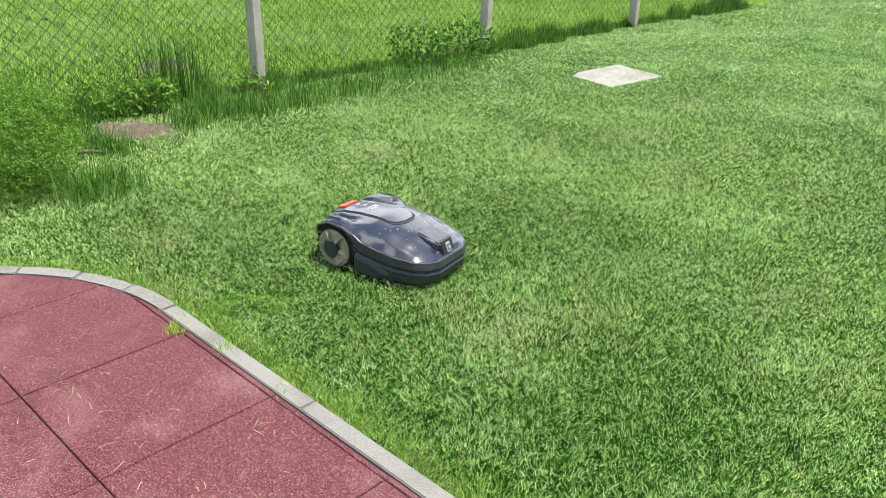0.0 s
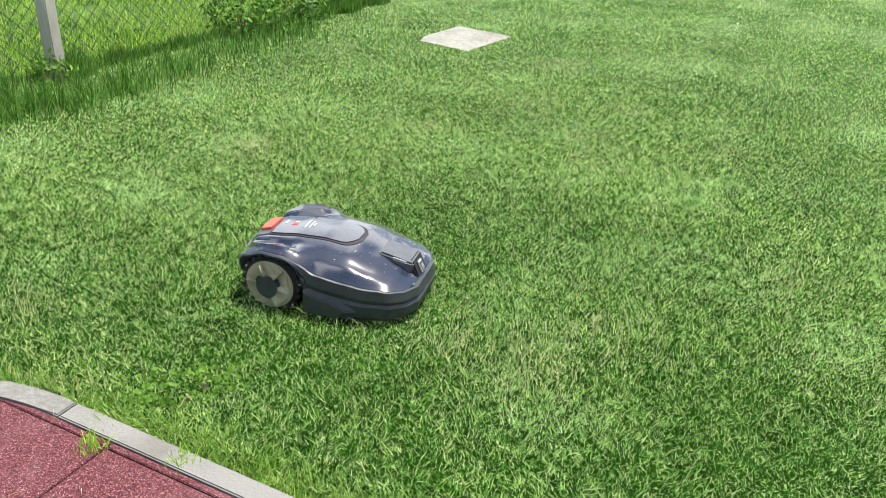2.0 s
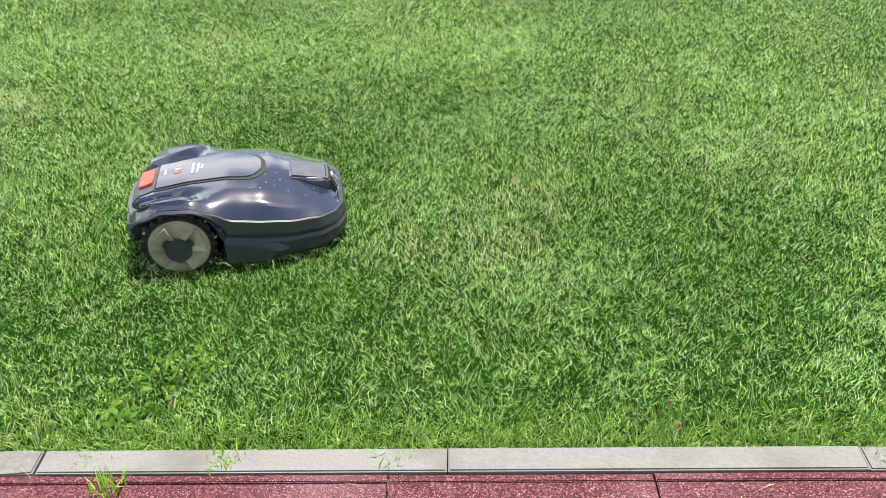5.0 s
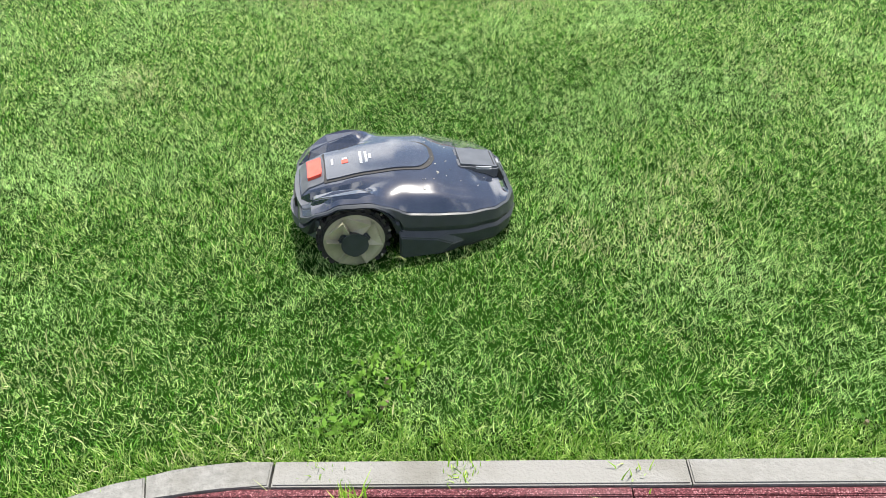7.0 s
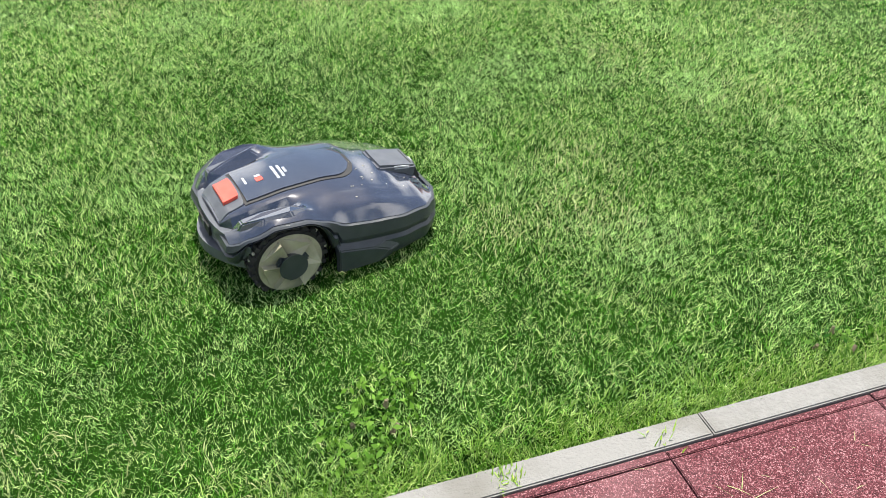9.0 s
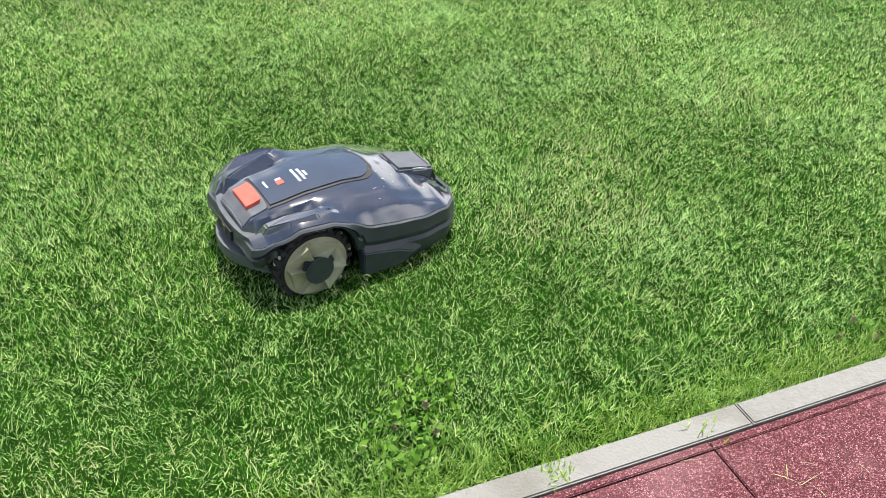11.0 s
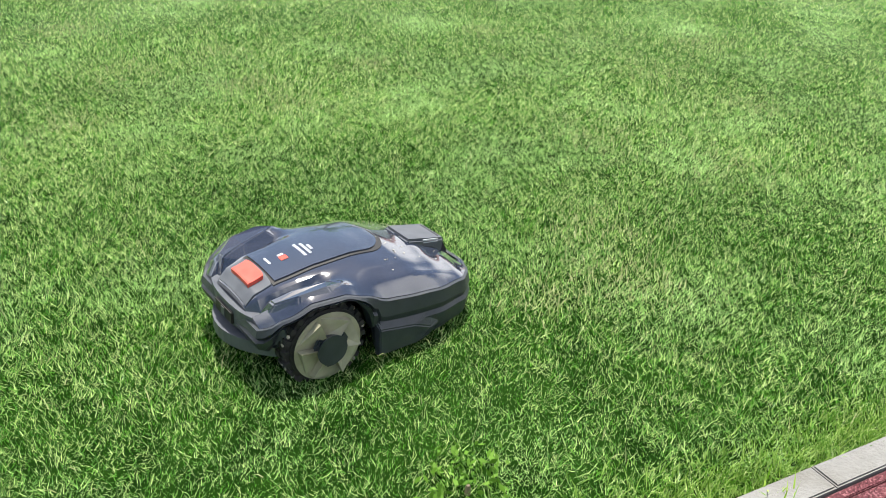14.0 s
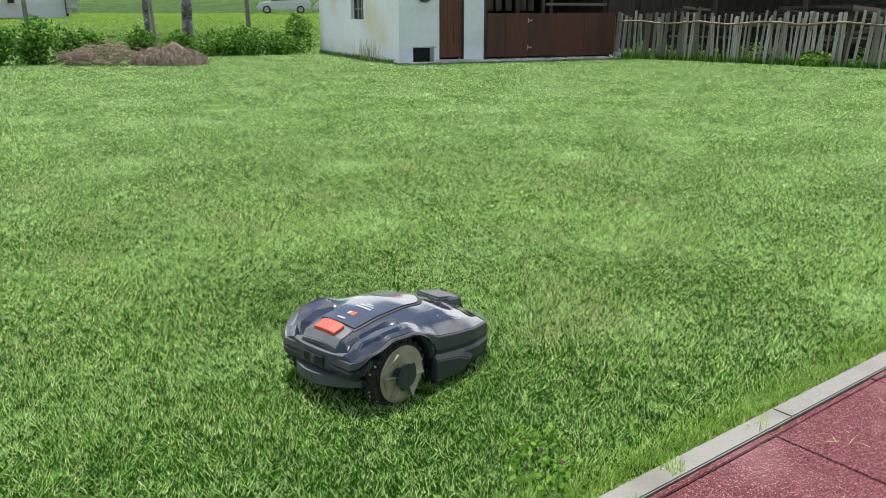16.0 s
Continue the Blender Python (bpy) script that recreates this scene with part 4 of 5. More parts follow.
build_shrub("clipped_shrub", -2.12 + EDGE_X, 3.05 + EDGE_Y, SOIL_Z, [((0, 0, 0.28), (0.4, 0.4, 0.3), 0.6), ((0.16, -0.14, 0.2), (0.3, 0.28, 0.22), 0.25), ((0.1, 0.16, 0.4), (0.24, 0.24, 0.2), 0.25)], 26000, 0.0095, LEAF,
            "dense yellow-green evergreen shrub beside the paving")
build_shrub("weed_plant", -2.0 + EDGE_X, 4.6 + EDGE_Y, SOIL_Z, [((0, 0, 0.13), (0.26, 0.2, 0.14), 0.6), ((0.3, 0.12, 0.16), (0.18, 0.16, 0.14), 0.4)], 1500, 0.02, LEAF, "leafy pale green weeds at the fence foot")
build_shrub("weed_plant", -1.0 + EDGE_X, 5.25 + EDGE_Y, SOIL_Z, [((0, 0, 0.1), (0.14, 0.12, 0.1), 1)], 160, 0.025, LEAF, "leafy weeds round the fence post")
build_shrub("weed_plant", 0.45 + EDGE_X, 6.55 + EDGE_Y, SOIL_Z, [((0, 0, 0.2), (0.35, 0.2, 0.22), 0.6), ((0.5, 0.4, 0.2), (0.3, 0.2, 0.2), 0.5)], 1300, 0.025, DARK_LEAF, "dark climbing weeds on the fence")
build_shrub("dock_weed", 0.6, 1.26, SOIL_Z, [((0, 0, 0.02), (0.07, 0.07, 0.035), 1)], 60, 0.013, DARK_LEAF, "dark broad-leaved weed at the kerb", stems=3)
build_shrub("clover_patch", -0.21, 2.29, SOIL_Z, [((0, 0, 0.02), (0.2, 0.1, 0.03), 1)], 420, 0.012, LEAF, "low clover patch in the lawn near the kerb", stems=3)

DARK_SPOT = mat("dark_spot_brown", (0.018, 0.016, 0.01), (0.05, 0.044, 0.03), 20, rough=0.95, bump=0.8, bump_scale=40)
for ex, ey, er in ((13.95, 1.82, 0.2), (12.67, -3.29, 0.16)):
    build_mound("bare_spot", ex + FAR_X, ey + FAR_Y, er * 0.6, er * 1.5, 0.03, DARK_SPOT, "small low dark brown spot in the lawn", 4)


def build_stick(x, y, turn):
    bm = bmesh.new()
    rod((-0.09, 0, 0.02), (0.01, 0.012, 0.026), 0.014, 0.013, 8, bm)
    rod((0.01, 0.012, 0.026), (0.09, 0, 0.018), 0.013, 0.009, 8, bm)
    ob = part("stick", bm, OLD_WOOD, None)
    ob.matrix_basis = pose(x, y, SOIL_Z - 0.002, 0, 0, turn)
    tagged(ob, "short grey stick lying in the grass", "stick")


build_stick(-1.85 + EDGE_X, 3.63 + EDGE_Y, 12)


# ---- whitewashed shed with gate, at the far end of the lawn ----
def boxes(spans):
    """One mesh of upright blocks given as x0, x1, y0, y1, z0, z1."""
    bm = bmesh.new()
    for x0, x1, y0, y1, z0, z1 in spans:
        box((x1 - x0, y1 - y0, z1 - z0), ((x0 + x1) / 2, (y0 + y1) / 2, (z0 + z1) / 2), bm=bm)
    return bm


def build_shed():
    shed = empty("shed", far_pose(22.57, 0.71, 0, 0, 0, -59.3), "whitewashed stable with brown door and dark board gate", "shed")
    t = 0.35
    outline = [(0, -0.1), (0.38, -0.1), (0.38, 0.34), (0.97, 0.34), (0.97, -0.1), (1.11, -0.1), (1.11, 2.02), (1.82, 2.02), (1.82, -0.1), (2.39, -0.1), (2.39, 2.9), (0, 2.9)]
    bm = prism(outline, 0, t)
    for v in bm.verts:
        v.co = Vector((v.co.x, v.co.z, v.co.y))
    bmesh.ops.recalc_face_normals(bm, faces=bm.faces[:])
    part("front_wall", bm, WHITEWASH, shed, "whitewashed rendered wall with damp yellow stains")
    part("side_wall", boxes([(0, t, t, 2.6, -0.1, 2.9), (0, t, 2.6, 3.65, -0.1, 1.02), (0, t, 2.6, 3.65, 1.95, 2.9), (0, t, 3.65, 6.8, -0.1, 2.9)]), STAINED_WASH, shed, "whitewashed rendered wall, yellowed at the foot")
    part("back_wall", boxes([(0.353, 6.7, 6.5, 6.797, -0.1, 2.9), (6.4, 6.7, 0.4, 6.5, -0.1, 2.9)]), DARK_WOOD, shed)
    part("partition", boxes([(2.2, 2.39, t, 6.5, -0.1, 2.9)]), DARK_WOOD, shed)
    bm = bmesh.new()
    for s in (0, 1):
        box((6.9, 3.8, 0.1), (3.35, 1.62 + 3.4 * s, 3.75), turn=(25 if s == 0 else -25, 0, 0), bm=bm)
    part("roof", bm, ROOF, shed, "red tiled roof")
    # door
    door = part("door", box((0.66, 0.05, 1.9), (1.465, 0.1, 1.03), 0.006), DOOR_WOOD, shed, "brown stained plank door, closed")
    for z in (0.35, 1.1, 1.85):
        part("door_rail", box((0.6, 0.02, 0.07), (1.465, 0.068, z), 0.004), DOOR_WOOD, door)
    for x in (1.25, 1.38, 1.55, 1.68):
        part("door_plank", box((0.012, 0.012, 1.4), (x, 0.072, 1.1)), DARK_WOOD, door)
    part("door_frame", boxes([(1.11, 1.145, 0.02, 0.14, 0.02, 2.02), (1.785, 1.82, 0.02, 0.14, 0.02, 2.02), (1.145, 1.785, 0.02, 0.14, 1.98, 2.02)]), DARK_WOOD, shed)
    part("doorstep", box((0.9, 0.32, 0.1), (1.45, -0.12, -0.01), 0.015), STONE, shed, "worn stone doorstep")
    # cellar hatch
    # Black panel fills the opening, standing in for its unlit depth.
    part("hatch_back", box((0.6, 0.02, 0.4), (0.675, 0.3, 0.16)), BLACK, shed, "black panel standing in for the unlit cellar opening")
    part("hatch_lintel", box((0.66, 0.05, 0.03), (0.675, -0.01, 0.355), 0.004), IRON, shed)
    # barred window
    win = part("window", boxes([(0.1, 0.15, 2.6, 2.65, 1.02, 1.95), (0.1, 0.15, 3.6, 3.65, 1.02, 1.95), (0.1, 0.15, 2.65, 3.6, 1.9, 1.95), (0.1, 0.15, 2.65, 3.6, 1.02, 1.07)]), DARK_WOOD, shed, "dark barred window")
    part("pane", box((0.01, 0.96, 0.84), (0.13, 3.125, 1.485)), GLASS, win)
    for y in (2.97, 3.28):
        part("window_bar", box((0.02, 0.025, 0.84), (0.09, y, 1.485)), IRON, win)
    for z in (1.3, 1.6):
        part("window_bar", box((0.02, 0.96, 0.02), (0.09, 3.125, z)), IRON, win)
    # gate
    gate = part("gate", boxes([(2.52, 6.6, 0.09, 0.11, 0.09, 1.17)]), DARK_WOOD, shed, "dark brown board gate, closed")
    rng = random.Random(4)
    x = 2.52
    for w in (0.55, 0.75, 0.85, 0.9, 1.03):
        part("board", box((w - 0.006, 0.03, 1.13 + rng.uniform(-0.02, 0.02)), (x + w / 2, 0.07 + rng.uniform(0, 0.006), 0.625), 0.003), GATE_WOOD, gate)
        x += w
    for z in (1.0, 0.3):
        part("hinge", box((0.12, 0.008, 0.03), (3.82, 0.048, z)), IRON, gate, "pale iron strap hinge")
        part("hinge_plate", box((0.03, 0.008, 0.12), (3.76, 0.048, z)), IRON, gate)
    part("gate_post", box((0.1, 0.14, 2.9), (2.45, 0.1, 1.35), 0.01), DARK_WOOD, shed)
    for x in (3.55, 4.35, 4.6, 6.55):
        part("timber_post", box((0.1, 0.1, 2.8), (x, 0.3, 1.4), 0.01), DARK_WOOD, shed)
    for z in (1.42, 1.95, 2.5):
        part("timber_rail", box((2.0, 0.06, 0.07), (5.4, 0.24, z), 0.006), OLD_WOOD, shed)
    for x in (2.75, 3.0, 3.3, 3.75, 4.0):
        part("old_plank", box((0.18, 0.03, 1.4), (x, 0.36, 1.95), 0.004, (0, rng.uniform(-2, 2), 0)), DARK_WOOD, shed)
    rng = random.Random(8)
    for k in range(150):
        x = 0.9 + 6.3 * k / 150
        bm = bmesh.new()
        bmesh.ops.create_icosphere(bm, subdivisions=1, radius=1, matrix=pose(x, -0.16 + rng.uniform(-0.1, 0.09), -0.005, rng.uniform(0, 40), rng.uniform(0, 40), rng.uniform(0, 180)) @ Matrix.Diagonal((rng.uniform(0.03, 0.065), rng.uniform(0.03, 0.055), rng.uniform(0.025, 0.05), 1)))
        part("footing_stone", bm, GRAVEL, shed)
    part("footing_slab", boxes([(0.2, 7.0, -0.24, 0.05, -0.1, -0.01)]), GRAVEL, shed)
    part("loose_stone", box((0.22, 0.18, 0.14), (6.62, -0.12, 0.06), 0.03, (4, 3, 12)), STONE, shed)


build_shed()


def build_wagon_wheel():
    wheel = empty("wagon_wheel", far_pose(22.57, 0.71, 0, 0, 0, -59.3) @ pose(0.69, -0.04, 1.68), "small dark wooden wagon wheel hung on the white wall", "ornament")
    bm = bmesh.new()
    for k in range(24):
        a, b = 2 * math.pi * k / 24, 2 * math.pi * (k + 1) / 24
        rod((0.21 * math.cos(a), 0, 0.21 * math.sin(a)), (0.21 * math.cos(b), 0, 0.21 * math.sin(b)), 0.026, sides=6, bm=bm)
    part("rim", bm, DARK_WOOD, wheel)
    for k in range(8):
        a = 2 * math.pi * k / 8
        part("spoke", rod((0, 0, 0), (0.2 * math.cos(a), 0, 0.2 * math.sin(a)), 0.012), DARK_WOOD, wheel)
    part("hub", rod((0, -0.03, 0), (0, 0.03, 0), 0.045, sides=12), DARK_WOOD, wheel)


build_wagon_wheel()


# ---- paling fence and open barn behind it ----
def build_paling():
    fence = empty("paling_fence", far_pose(25.9, -5.04, 0, 0, 0, -127.7), "weathered grey split-paling fence, leaning and uneven", "fence", "garden fences")
    rng = random.Random(12)
    x = -0.16
    kinds = []
    for k in range(6):
        w, h = rng.uniform(0.045, 0.105), rng.uniform(1.08, 1.3)
        bm = prism([(-w / 2, -0.012), (w / 2, -0.012), (w / 2, 0.012), (-w / 2, 0.012)], -0.05, h, bevel=0.006)
        for v in bm.verts:
            v.co.x += 0.02 * math.sin(v.co.z * 3 + k)
        me = bpy.data.meshes.new("paling")
        bm.to_mesh(me)
        bm.free()
        me.materials.append(OLD_WOOD)
        kinds.append(me)
    while x < 9.5:
        ob = link_mesh("paling", kinds[rng.randrange(6)], None, fence)
        ob.matrix_basis = pose(x, rng.uniform(-0.02, 0.02), rng.uniform(-0.04, 0.02), rng.uniform(-2, 2), rng.uniform(-2, 6), rng.uniform(-15, 15))
        x += rng.choice((0.07, 0.09, 0.11, 0.13, 0.19))
    for a in range(4):
        bm = bmesh.new()
        pts = [Vector((a * 2.4 + 0.42 * k, -0.05 - 0.01 * (a % 2), 0.95 + 0.035 * math.sin(k * 1.3 + a * 2.1))) for k in range(7)]
        rings = [[bm.verts.new(p + Vector((0, 0.024 * math.cos(q * 0.8976), 0.024 * math.sin(q * 0.8976)))) for q in range(7)] for p in pts]
        for lo, hi in zip(rings, rings[1:]):
            for q in range(7):
                bm.faces.new((lo[q], lo[(q + 1) % 7], hi[(q + 1) % 7], hi[q]))
        bm.faces.new(rings[0])
        bm.faces.new(rings[-1][::-1])
        bmesh.ops.recalc_face_normals(bm, faces=bm.faces[:])
        part("rail", bm, TWIG, fence, "bent pole rail")
    for a in (0.1, 3.1, 6.1, 9.2):
        part("post", rod((a, 0.06, -0.1), (a + 0.03, 0.05, 1.15), 0.05, 0.045, 8), DARK_WOOD, fence)


def build_barn():
    barn = empty("open_barn", far_pose(25.9, -5.04, 0, 0, 0, -127.7) @ pose(0, 3.2, 0), "dark open timber barn behind the paling fence", "barn")
    part("back_wall", boxes([(-5.5, 12.5, 2.6, 2.75, -0.1, 3.0)]), DARK_WOOD, barn)
    part("roof", box((12.6, 3.6, 0.12), (4.5, 1.2, 2.95), turn=(-8, 0, 0)), ROOF, barn)
    for k in range(5):
        part("barn_post", box((0.14, 0.14, 2.8), (-1.2 + 2.6 * k, -0.2, 1.35), 0.01), DARK_WOOD, barn)
    pile = empty("log_pile", far_pose(25.9, -5.04, 0, 0, 0, -127.7) @ pose(4.5, 3.3, 0), "heap of dark logs and poles under the barn roof", "log pile")
    rng = random.Random(6)
    for k in range(90):
        z = rng.uniform(0.05, 1.35)
        x = rng.uniform(-5.2, 4.2)
        L = rng.uniform(0.8, 2.2)
        part("log", rod((x, rng.uniform(-0.6, 0.8), z), (x + L * math.cos(rng.uniform(-0.5, 0.5)), rng.uniform(-0.6, 0.8), z + rng.uniform(-0.25, 0.25)), rng.uniform(0.03, 0.08), sides=7), TWIG if k % 5 == 0 else DARK_WOOD, pile)


build_paling()
build_barn()


def build_nettles():
    rng = np.random.default_rng(17)
    m = far_pose(25.9, -5.04, 0, 0, 0, -127.7)
    clouds = []
    for k in range(70):
        s, o = rng.uniform(0.1, 9.4), rng.uniform(0.12, 0.9)
        h = rng.uniform(0.12, 0.5)
        clouds.append(leaf_cloud(rng, m @ Vector((s, o, SOIL_Z + h * 0.5)), (0.2, 0.16, h * 0.5), 110, 0.045))
    v, t = join_raw(clouds)
    tagged(link_mesh("nettles", raw_mesh("nettles", v, t), DARK_LEAF), "green nettles growing behind the paling fence", "weeds", kind="stuff")


build_nettles()


# ---- brush pile, clippings heap and hedge row ----
def build_brush():
    pile = empty("brush_pile", far_pose(21.3, 7.75, SOIL_Z, 0, 0, 100), "heap of dry brown cut branches on the lawn edge", "brush pile")
    rng = random.Random(15)

    def bent_twig(bm):
        a = rng.uniform(0, 6.28)
        u = rng.uniform(-1, 1)
        c = Vector((u * 0.95, rng.uniform(-0.5, 0.5), rng.uniform(0.02, 0.5) * (1 - 0.5 * abs(u))))
        L = rng.uniform(0.25, 0.7)
        d = Vector((math.cos(a), math.sin(a) * 0.6, rng.uniform(-0.35, 0.45))) * L / 2
        bow = Vector((0, 0, rng.uniform(0.0, 0.12)))
        r = rng.uniform(0.006, 0.016)
        p, q = c - d, c + d
        p.z, q.z = max(0.01, p.z), max(0.01, q.z)
        rod(p, c + bow, r, r * 0.8, 5, bm)
        rod(c + bow, q, r * 0.8, r * 0.4, 5, bm)
    for k in range(70):
        bm = bmesh.new()
        bent_twig(bm)
        part("branch", bm, TWIG, pile)
    bm = bmesh.new()
    for k in range(260):
        bent_twig(bm)
    tagged(part("brushwood", bm, TWIG, pile), kind="stuff")


build_brush()
HEAP = mat("clippings_heap", (0.06, 0.048, 0.036), (0.16, 0.13, 0.095), 14, big=(0.1, 0.085, 0.06), big_scale=2, rough=0.95, bump=1.0, bump_scale=22)
build_mound("compost_heap", 21.6 + FAR_X, 6.3 + FAR_Y, 0.75, 0.95, 0.46, HEAP, "grey-brown heap of old garden clippings", 9)


def build_heap_litter():
    rng = np.random.default_rng(4)
    n = 2600
    a, r = rng.uniform(0, 6.28, n), np.sqrt(rng.uniform(0, 1, n))
    x, y = 21.6 + FAR_X + 0.78 * r * np.cos(a), 6.3 + FAR_Y + 0.98 * r * np.sin(a)
    z = SOIL_Z + 0.4 * (1 - r * r) ** 0.6
    v, t = blade_mesh(rng, x, y, z, rng.uniform(0.05, 0.12, n), np.full(n, 0.012), 2.5)
    tagged(link_mesh("heap_litter", raw_mesh("heap_litter", v, t), TWIG), "dry stalks on the clippings heap", "clippings", kind="stuff")


build_heap_litter()
ROW = ((20.8, 10.2, 0.62, 0.95), (21.4, 9.5, 0.55, 1.15), (22.4, 9.3, 0.35, 0.8), (24.4, 9.9, 0.5, 0.75), (25.6, 8.9, 0.4, 0.8), (25.9, 7.8, 0.42, 0.7),
       (26.1, 6.7, 0.75, 0.7), (26.6, 5.9, 0.8, 0.85), (27.2, 5.1, 0.7, 0.65), (27.0, 6.5, 0.7, 0.75), (28.6, 4.95, 0.5, 1.2), (20.5, 11.3, 0.6, 0.8))
for bx, by, br, bh in ROW:
    build_shrub("bush", bx + FAR_X, by + FAR_Y, SOIL_Z, [((0, 0, bh * 0.45), (br, br, bh * 0.5), 0.5), ((br * 0.4, br * 0.3, bh * 0.62), (br * 0.6, br * 0.6, bh * 0.38), 0.3), ((-br * 0.5, br * 0.1, bh * 0.35), (br * 0.6, br * 0.5, bh * 0.36), 0.3)],
                2600, 0.05, DARK_LEAF, "bright green leafy bush by the wire fence", "bushes along the far fence")
build_shrub("bush", 22.5 + FAR_X, -9.3 + FAR_Y, SOIL_Z, [((0, 0, 0.15), (0.45, 0.3, 0.2), 1)], 700, 0.05, LEAF, "low green plant at the foot of the paling fence", "plants by the paling fence")


def build_far_weeds():
    rng = np.random.default_rng(31)
    # grass under the palings and along the shed wall
    n = 3200
    s, o = rng.uniform(0, 9.5, n), rng.normal(-0.02, 0.1, n)
    c, q = math.cos(radians(-127.7)), math.sin(radians(-127.7))
    x, y = 25.9 + FAR_X + c * s - q * o, -5.04 + FAR_Y + q * s + c * o
    grass_thing("fence_weeds", rng, x, y, np.full(n, SOIL_Z), rng.uniform(0.05, 0.24, n), np.full(n, 0.018), 0.4, ROUGH_GRASS, "green weeds growing through the paling fence", "weeds")
    n = 700
    s, o = rng.uniform(0.2, 6.6, n), rng.uniform(0.02, 0.2, n)
    c, q = math.cos(radians(30.7)), math.sin(radians(30.7))
    x, y = 22.57 + FAR_X + c * s - q * o, 0.71 + FAR_Y + q * s + c * o
    grass_thing("wall_weeds", rng, x, y, np.full(n, SOIL_Z), rng.uniform(0.05, 0.14, n), np.full(n, 0.014), 0.4, ROUGH_GRASS, "grass along the foot of the white wall", "weeds")
    n = 60
    s, o = rng.normal(1.9, 0.4, n), rng.uniform(0.05, 0.25, n)
    x, y = 22.57 + FAR_X + c * s - q * o, 0.71 + FAR_Y + q * s + c * o
    grass_thing("seed_stalks", rng, x, y, np.full(n, SOIL_Z), rng.uniform(0.3, 0.65, n), np.full(n, 0.012), 0.22, STRAW, "pale seeding grass stalks against the wall", "weeds")
    # rougher pasture past the far fence
    n = 100000
    x, y = rng.uniform(29, 68, n), rng.uniform(4, 38, n)
    ok = ~((x < 31.5) & (y < 5.4))
    x, y = x[ok] + FAR_X, y[ok] + FAR_Y
    grass_thing("pasture_grass", rng, x, y, terrain(x, y) + SOIL_Z, rng.uniform(0.03, 0.09, len(x)), np.full(len(x), 0.05), 0.9, MEADOW, "bright pasture grass beyond the far fence")


build_far_weeds()


# ---- far fence, birches, road side ----
def build_far_fence():
    fence = empty("wire_fence", far_pose(31.2, 4.6, 0, 0, 0, 91.5), "chain-link fence on grey wooden posts across the pasture", "fence", "garden fences")
    chain_link(None, 20.0, 1.52, 0.13, 0.0045, fence)
    for x in (0.1, 2.85, 6.4, 11.1, 15.2, 19.4):
        part("post", rod((x, 0, -0.1), (x + 0.03, 0.02, 1.63), 0.085, 0.08, 10), OLD_WOOD, fence, "round grey wooden post")


build_far_fence()


def build_birch(x, y, lean, seed):
    z = float(terrain(x, y)) + SOIL_Z
    tree = empty("birch_tree", pose(x, y, z, 0, lean, 0), "birch tree with black and white cracked bark", "tree", "birches")
    bm = bmesh.new()
    rng = random.Random(seed)
    r, p = 0.24, Vector((0, 0, -0.1))
    for k in range(9):
        q = Vector((p.x + rng.uniform(-0.05, 0.05), p.y + rng.uniform(-0.05, 0.05), p.z + 0.9))
        rod(p, q, r, r * 0.88, 12, bm)
        p, r = q, r * 0.88
    part("trunk", bm, BARK, tree, "", True)
    nr = np.random.default_rng(seed)
    clouds = []
    for k in range(9):
        a, h, out = rng.uniform(0, 6.28), rng.uniform(4.2, 8.2), rng.uniform(0.8, 2.0)
        end = Vector((out * math.cos(a), out * math.sin(a), h + 0.6))
        part("limb", rod((0, 0, h - 0.6), end, 0.06, 0.02, 6), BARK, tree)
        clouds.append(leaf_cloud(nr, end, (0.9, 0.9, 0.8), 700, 0.07))
    v, t = join_raw(clouds)
    link_mesh("crown", raw_mesh("crown", v, t), DARK_LEAF, tree)


build_birch(38.0 + FAR_X, 14.35 + FAR_Y, -4, 3)
build_birch(34.6 + FAR_X, 11.2 + FAR_Y, -1, 7)


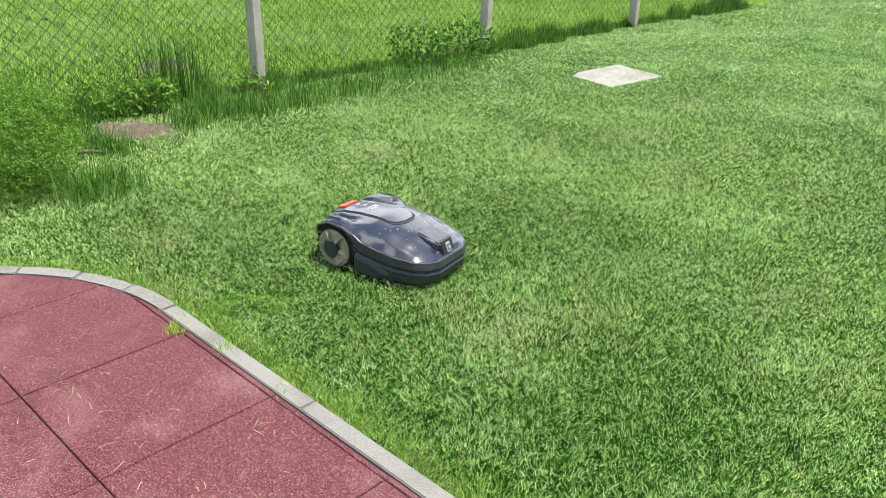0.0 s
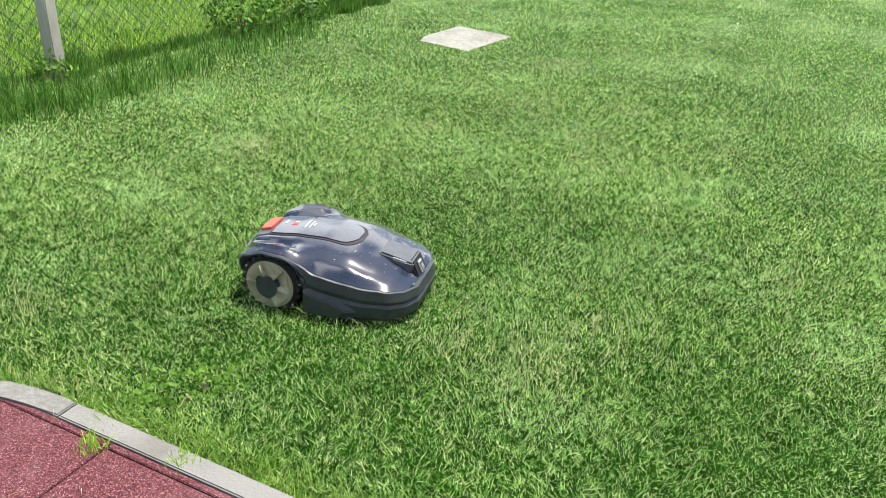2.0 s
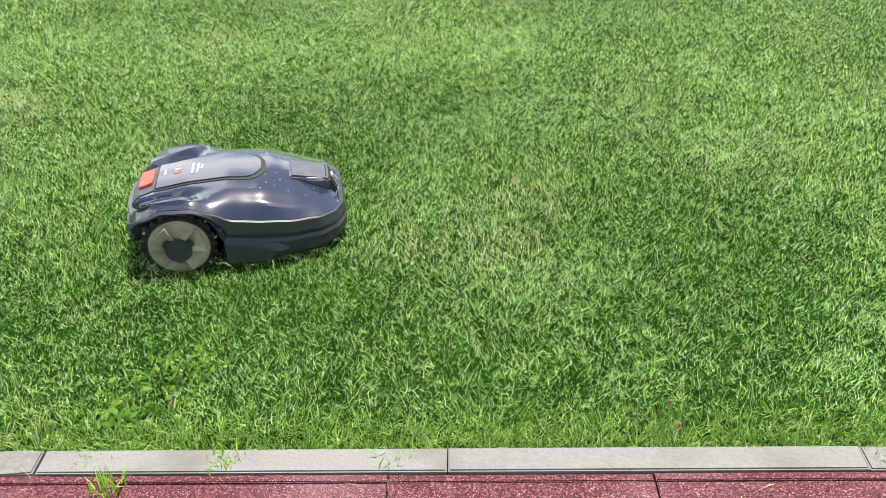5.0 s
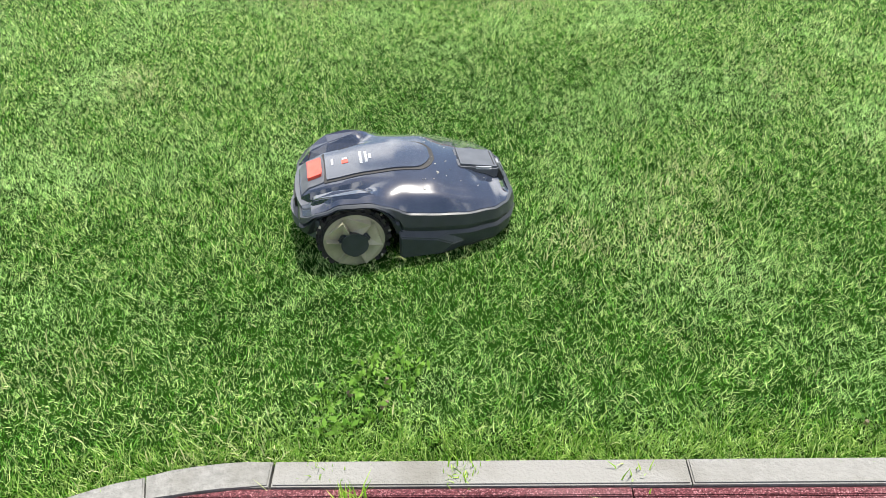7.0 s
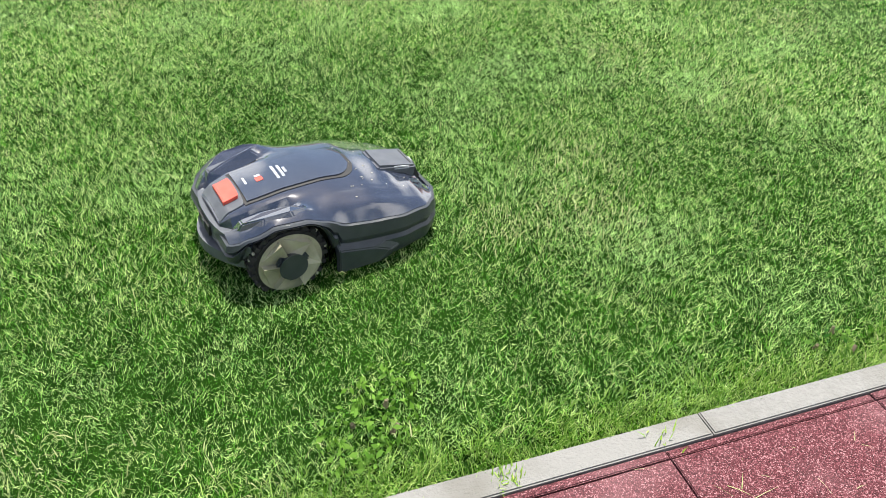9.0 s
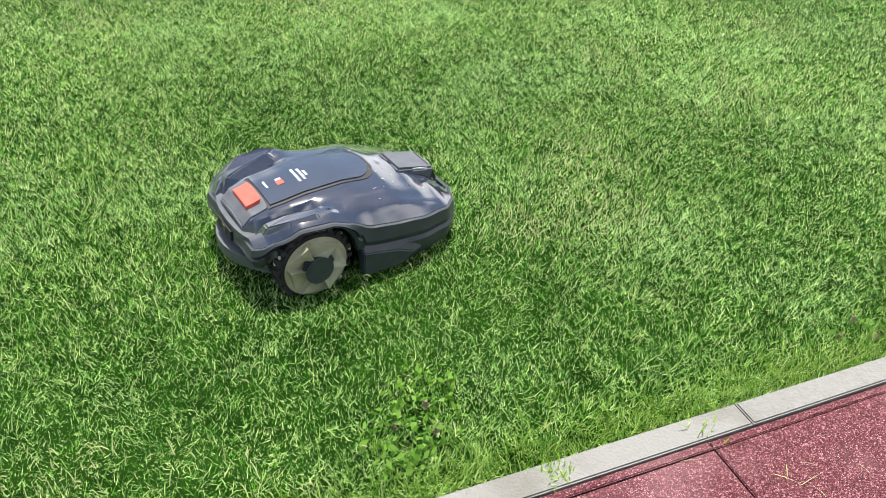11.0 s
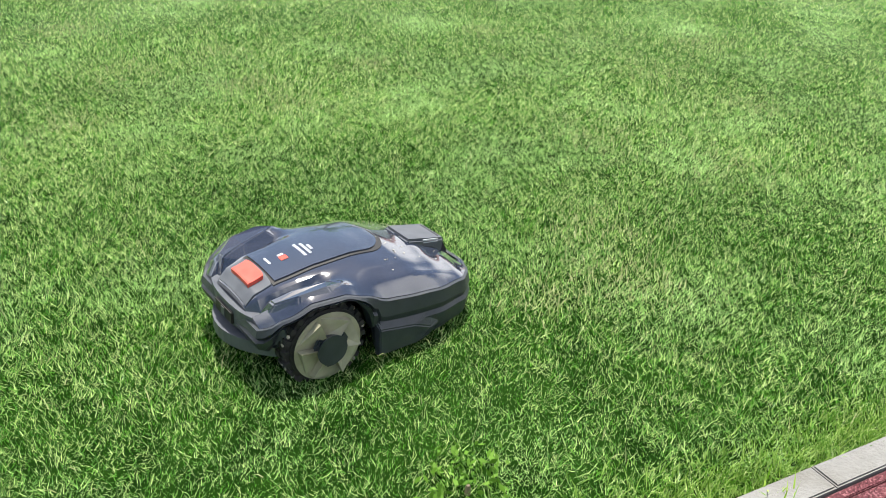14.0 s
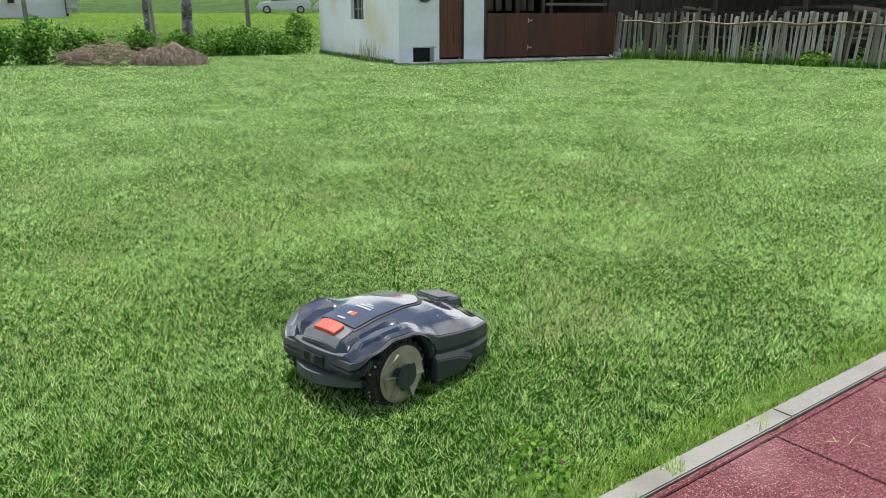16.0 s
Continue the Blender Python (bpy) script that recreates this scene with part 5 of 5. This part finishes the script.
def build_car(x, y, turn, paint, label):
    z = float(terrain(x, y)) + SOIL_Z
    car = empty("car", pose(x, y, z, 0, 0, turn), label, "car", "parked cars")
    bm = bmesh.new()
    side = [(-2.1, 0.3), (2.05, 0.3), (2.1, 0.62), (1.9, 0.82), (1.1, 0.95), (0.55, 1.38), (-1.0, 1.45), (-1.75, 1.1), (-2.1, 0.95)]
    lo = [bm.verts.new((px, -0.85, pz)) for px, pz in side]
    hi = [bm.verts.new((px, 0.85, pz)) for px, pz in side]
    bm.faces.new(lo)
    bm.faces.new(hi[::-1])
    for i in range(len(side)):
        j = (i + 1) % len(side)
        bm.faces.new((lo[i], hi[i], hi[j], lo[j]))
    bmesh.ops.recalc_face_normals(bm, faces=bm.faces[:])
    bmesh.ops.bevel(bm, geom=bm.edges[:], offset=0.06, segments=2, affect="EDGES")
    part("body", bm, paint, car)
    for s in (-1, 1):
        bm = prism([(1.0, 0.97), (0.5, 1.33), (-0.95, 1.39), (-1.5, 1.05)], -0.01, 0.01)
        glass = part("side_window", bm, GLASS, car)
        glass.matrix_basis = Matrix.Translation((0, s * 0.855, 0)) @ Matrix.Rotation(radians(90), 4, "X")
        for wx in (-1.3, 1.3):
            wheel = part("wheel", rod((wx, s * 0.72, 0.31), (wx, s * 0.88, 0.31), 0.31, sides=20), TYRE, car)
            part("hubcap", rod((wx, s * 0.87, 0.31), (wx, s * 0.895, 0.31), 0.19, sides=16), IRON, wheel)
        part("headlight", box((0.12, 0.3, 0.14), (2.02, s * 0.6, 0.7), 0.03), GLASS, car)


build_car(67.0 + FAR_X, 16.7 + FAR_Y, 106, CAR_WHITE, "white hatchback parked on the far road")
build_car(68.5 + FAR_X, 12.6 + FAR_Y, 106, CAR_WHITE, "white car parked on the far road")


def build_cottage():
    z = float(terrain(54 + FAR_X, 31)) + 0.25
    house = empty("cottage", far_pose(53.1, 26.8, z, 0, 0, 121), "white rendered cottage with a stone pillar at its corner", "house")
    part("wall", boxes([(0.0, 9.0, -6, 0, -0.3, 3.0)]), WHITEWASH, house)
    bm = bmesh.new()
    for s in (0, 1):
        box((9.8, 4.0, 0.12), (4.5, -1.3 - 3.4 * s, 3.8), turn=(-28 if s == 0 else 28, 0, 0), bm=bm)
    part("roof", bm, ROOF, house)
    for k in range(6):
        for j in range(2):
            part("pillar_stone", box((0.32, 0.5, 0.3), (-0.5 + 0.34 * j, 0.1 * (k % 2), 0.1 + 0.32 * k), 0.03), STONE, house)
    part("downpipe", box((0.16, 0.12, 3.0), (-0.02, 0.06, 1.3), 0.02), BLACK, house)
    part("wall_vent", box((0.38, 0.04, 0.36), (3.1, 0.02, 0.75), 0.01), BLACK, house)
    box_ob = tagged(part("post_box", box((1.3, 0.3, 0.9), (0, 0, 0), 0.04), YELLOW), "yellow box hung on the cottage wall", "box")
    box_ob.matrix_basis = far_pose(52.66, 26.99, z + 1.42, 0, 0, 121)


build_cottage()
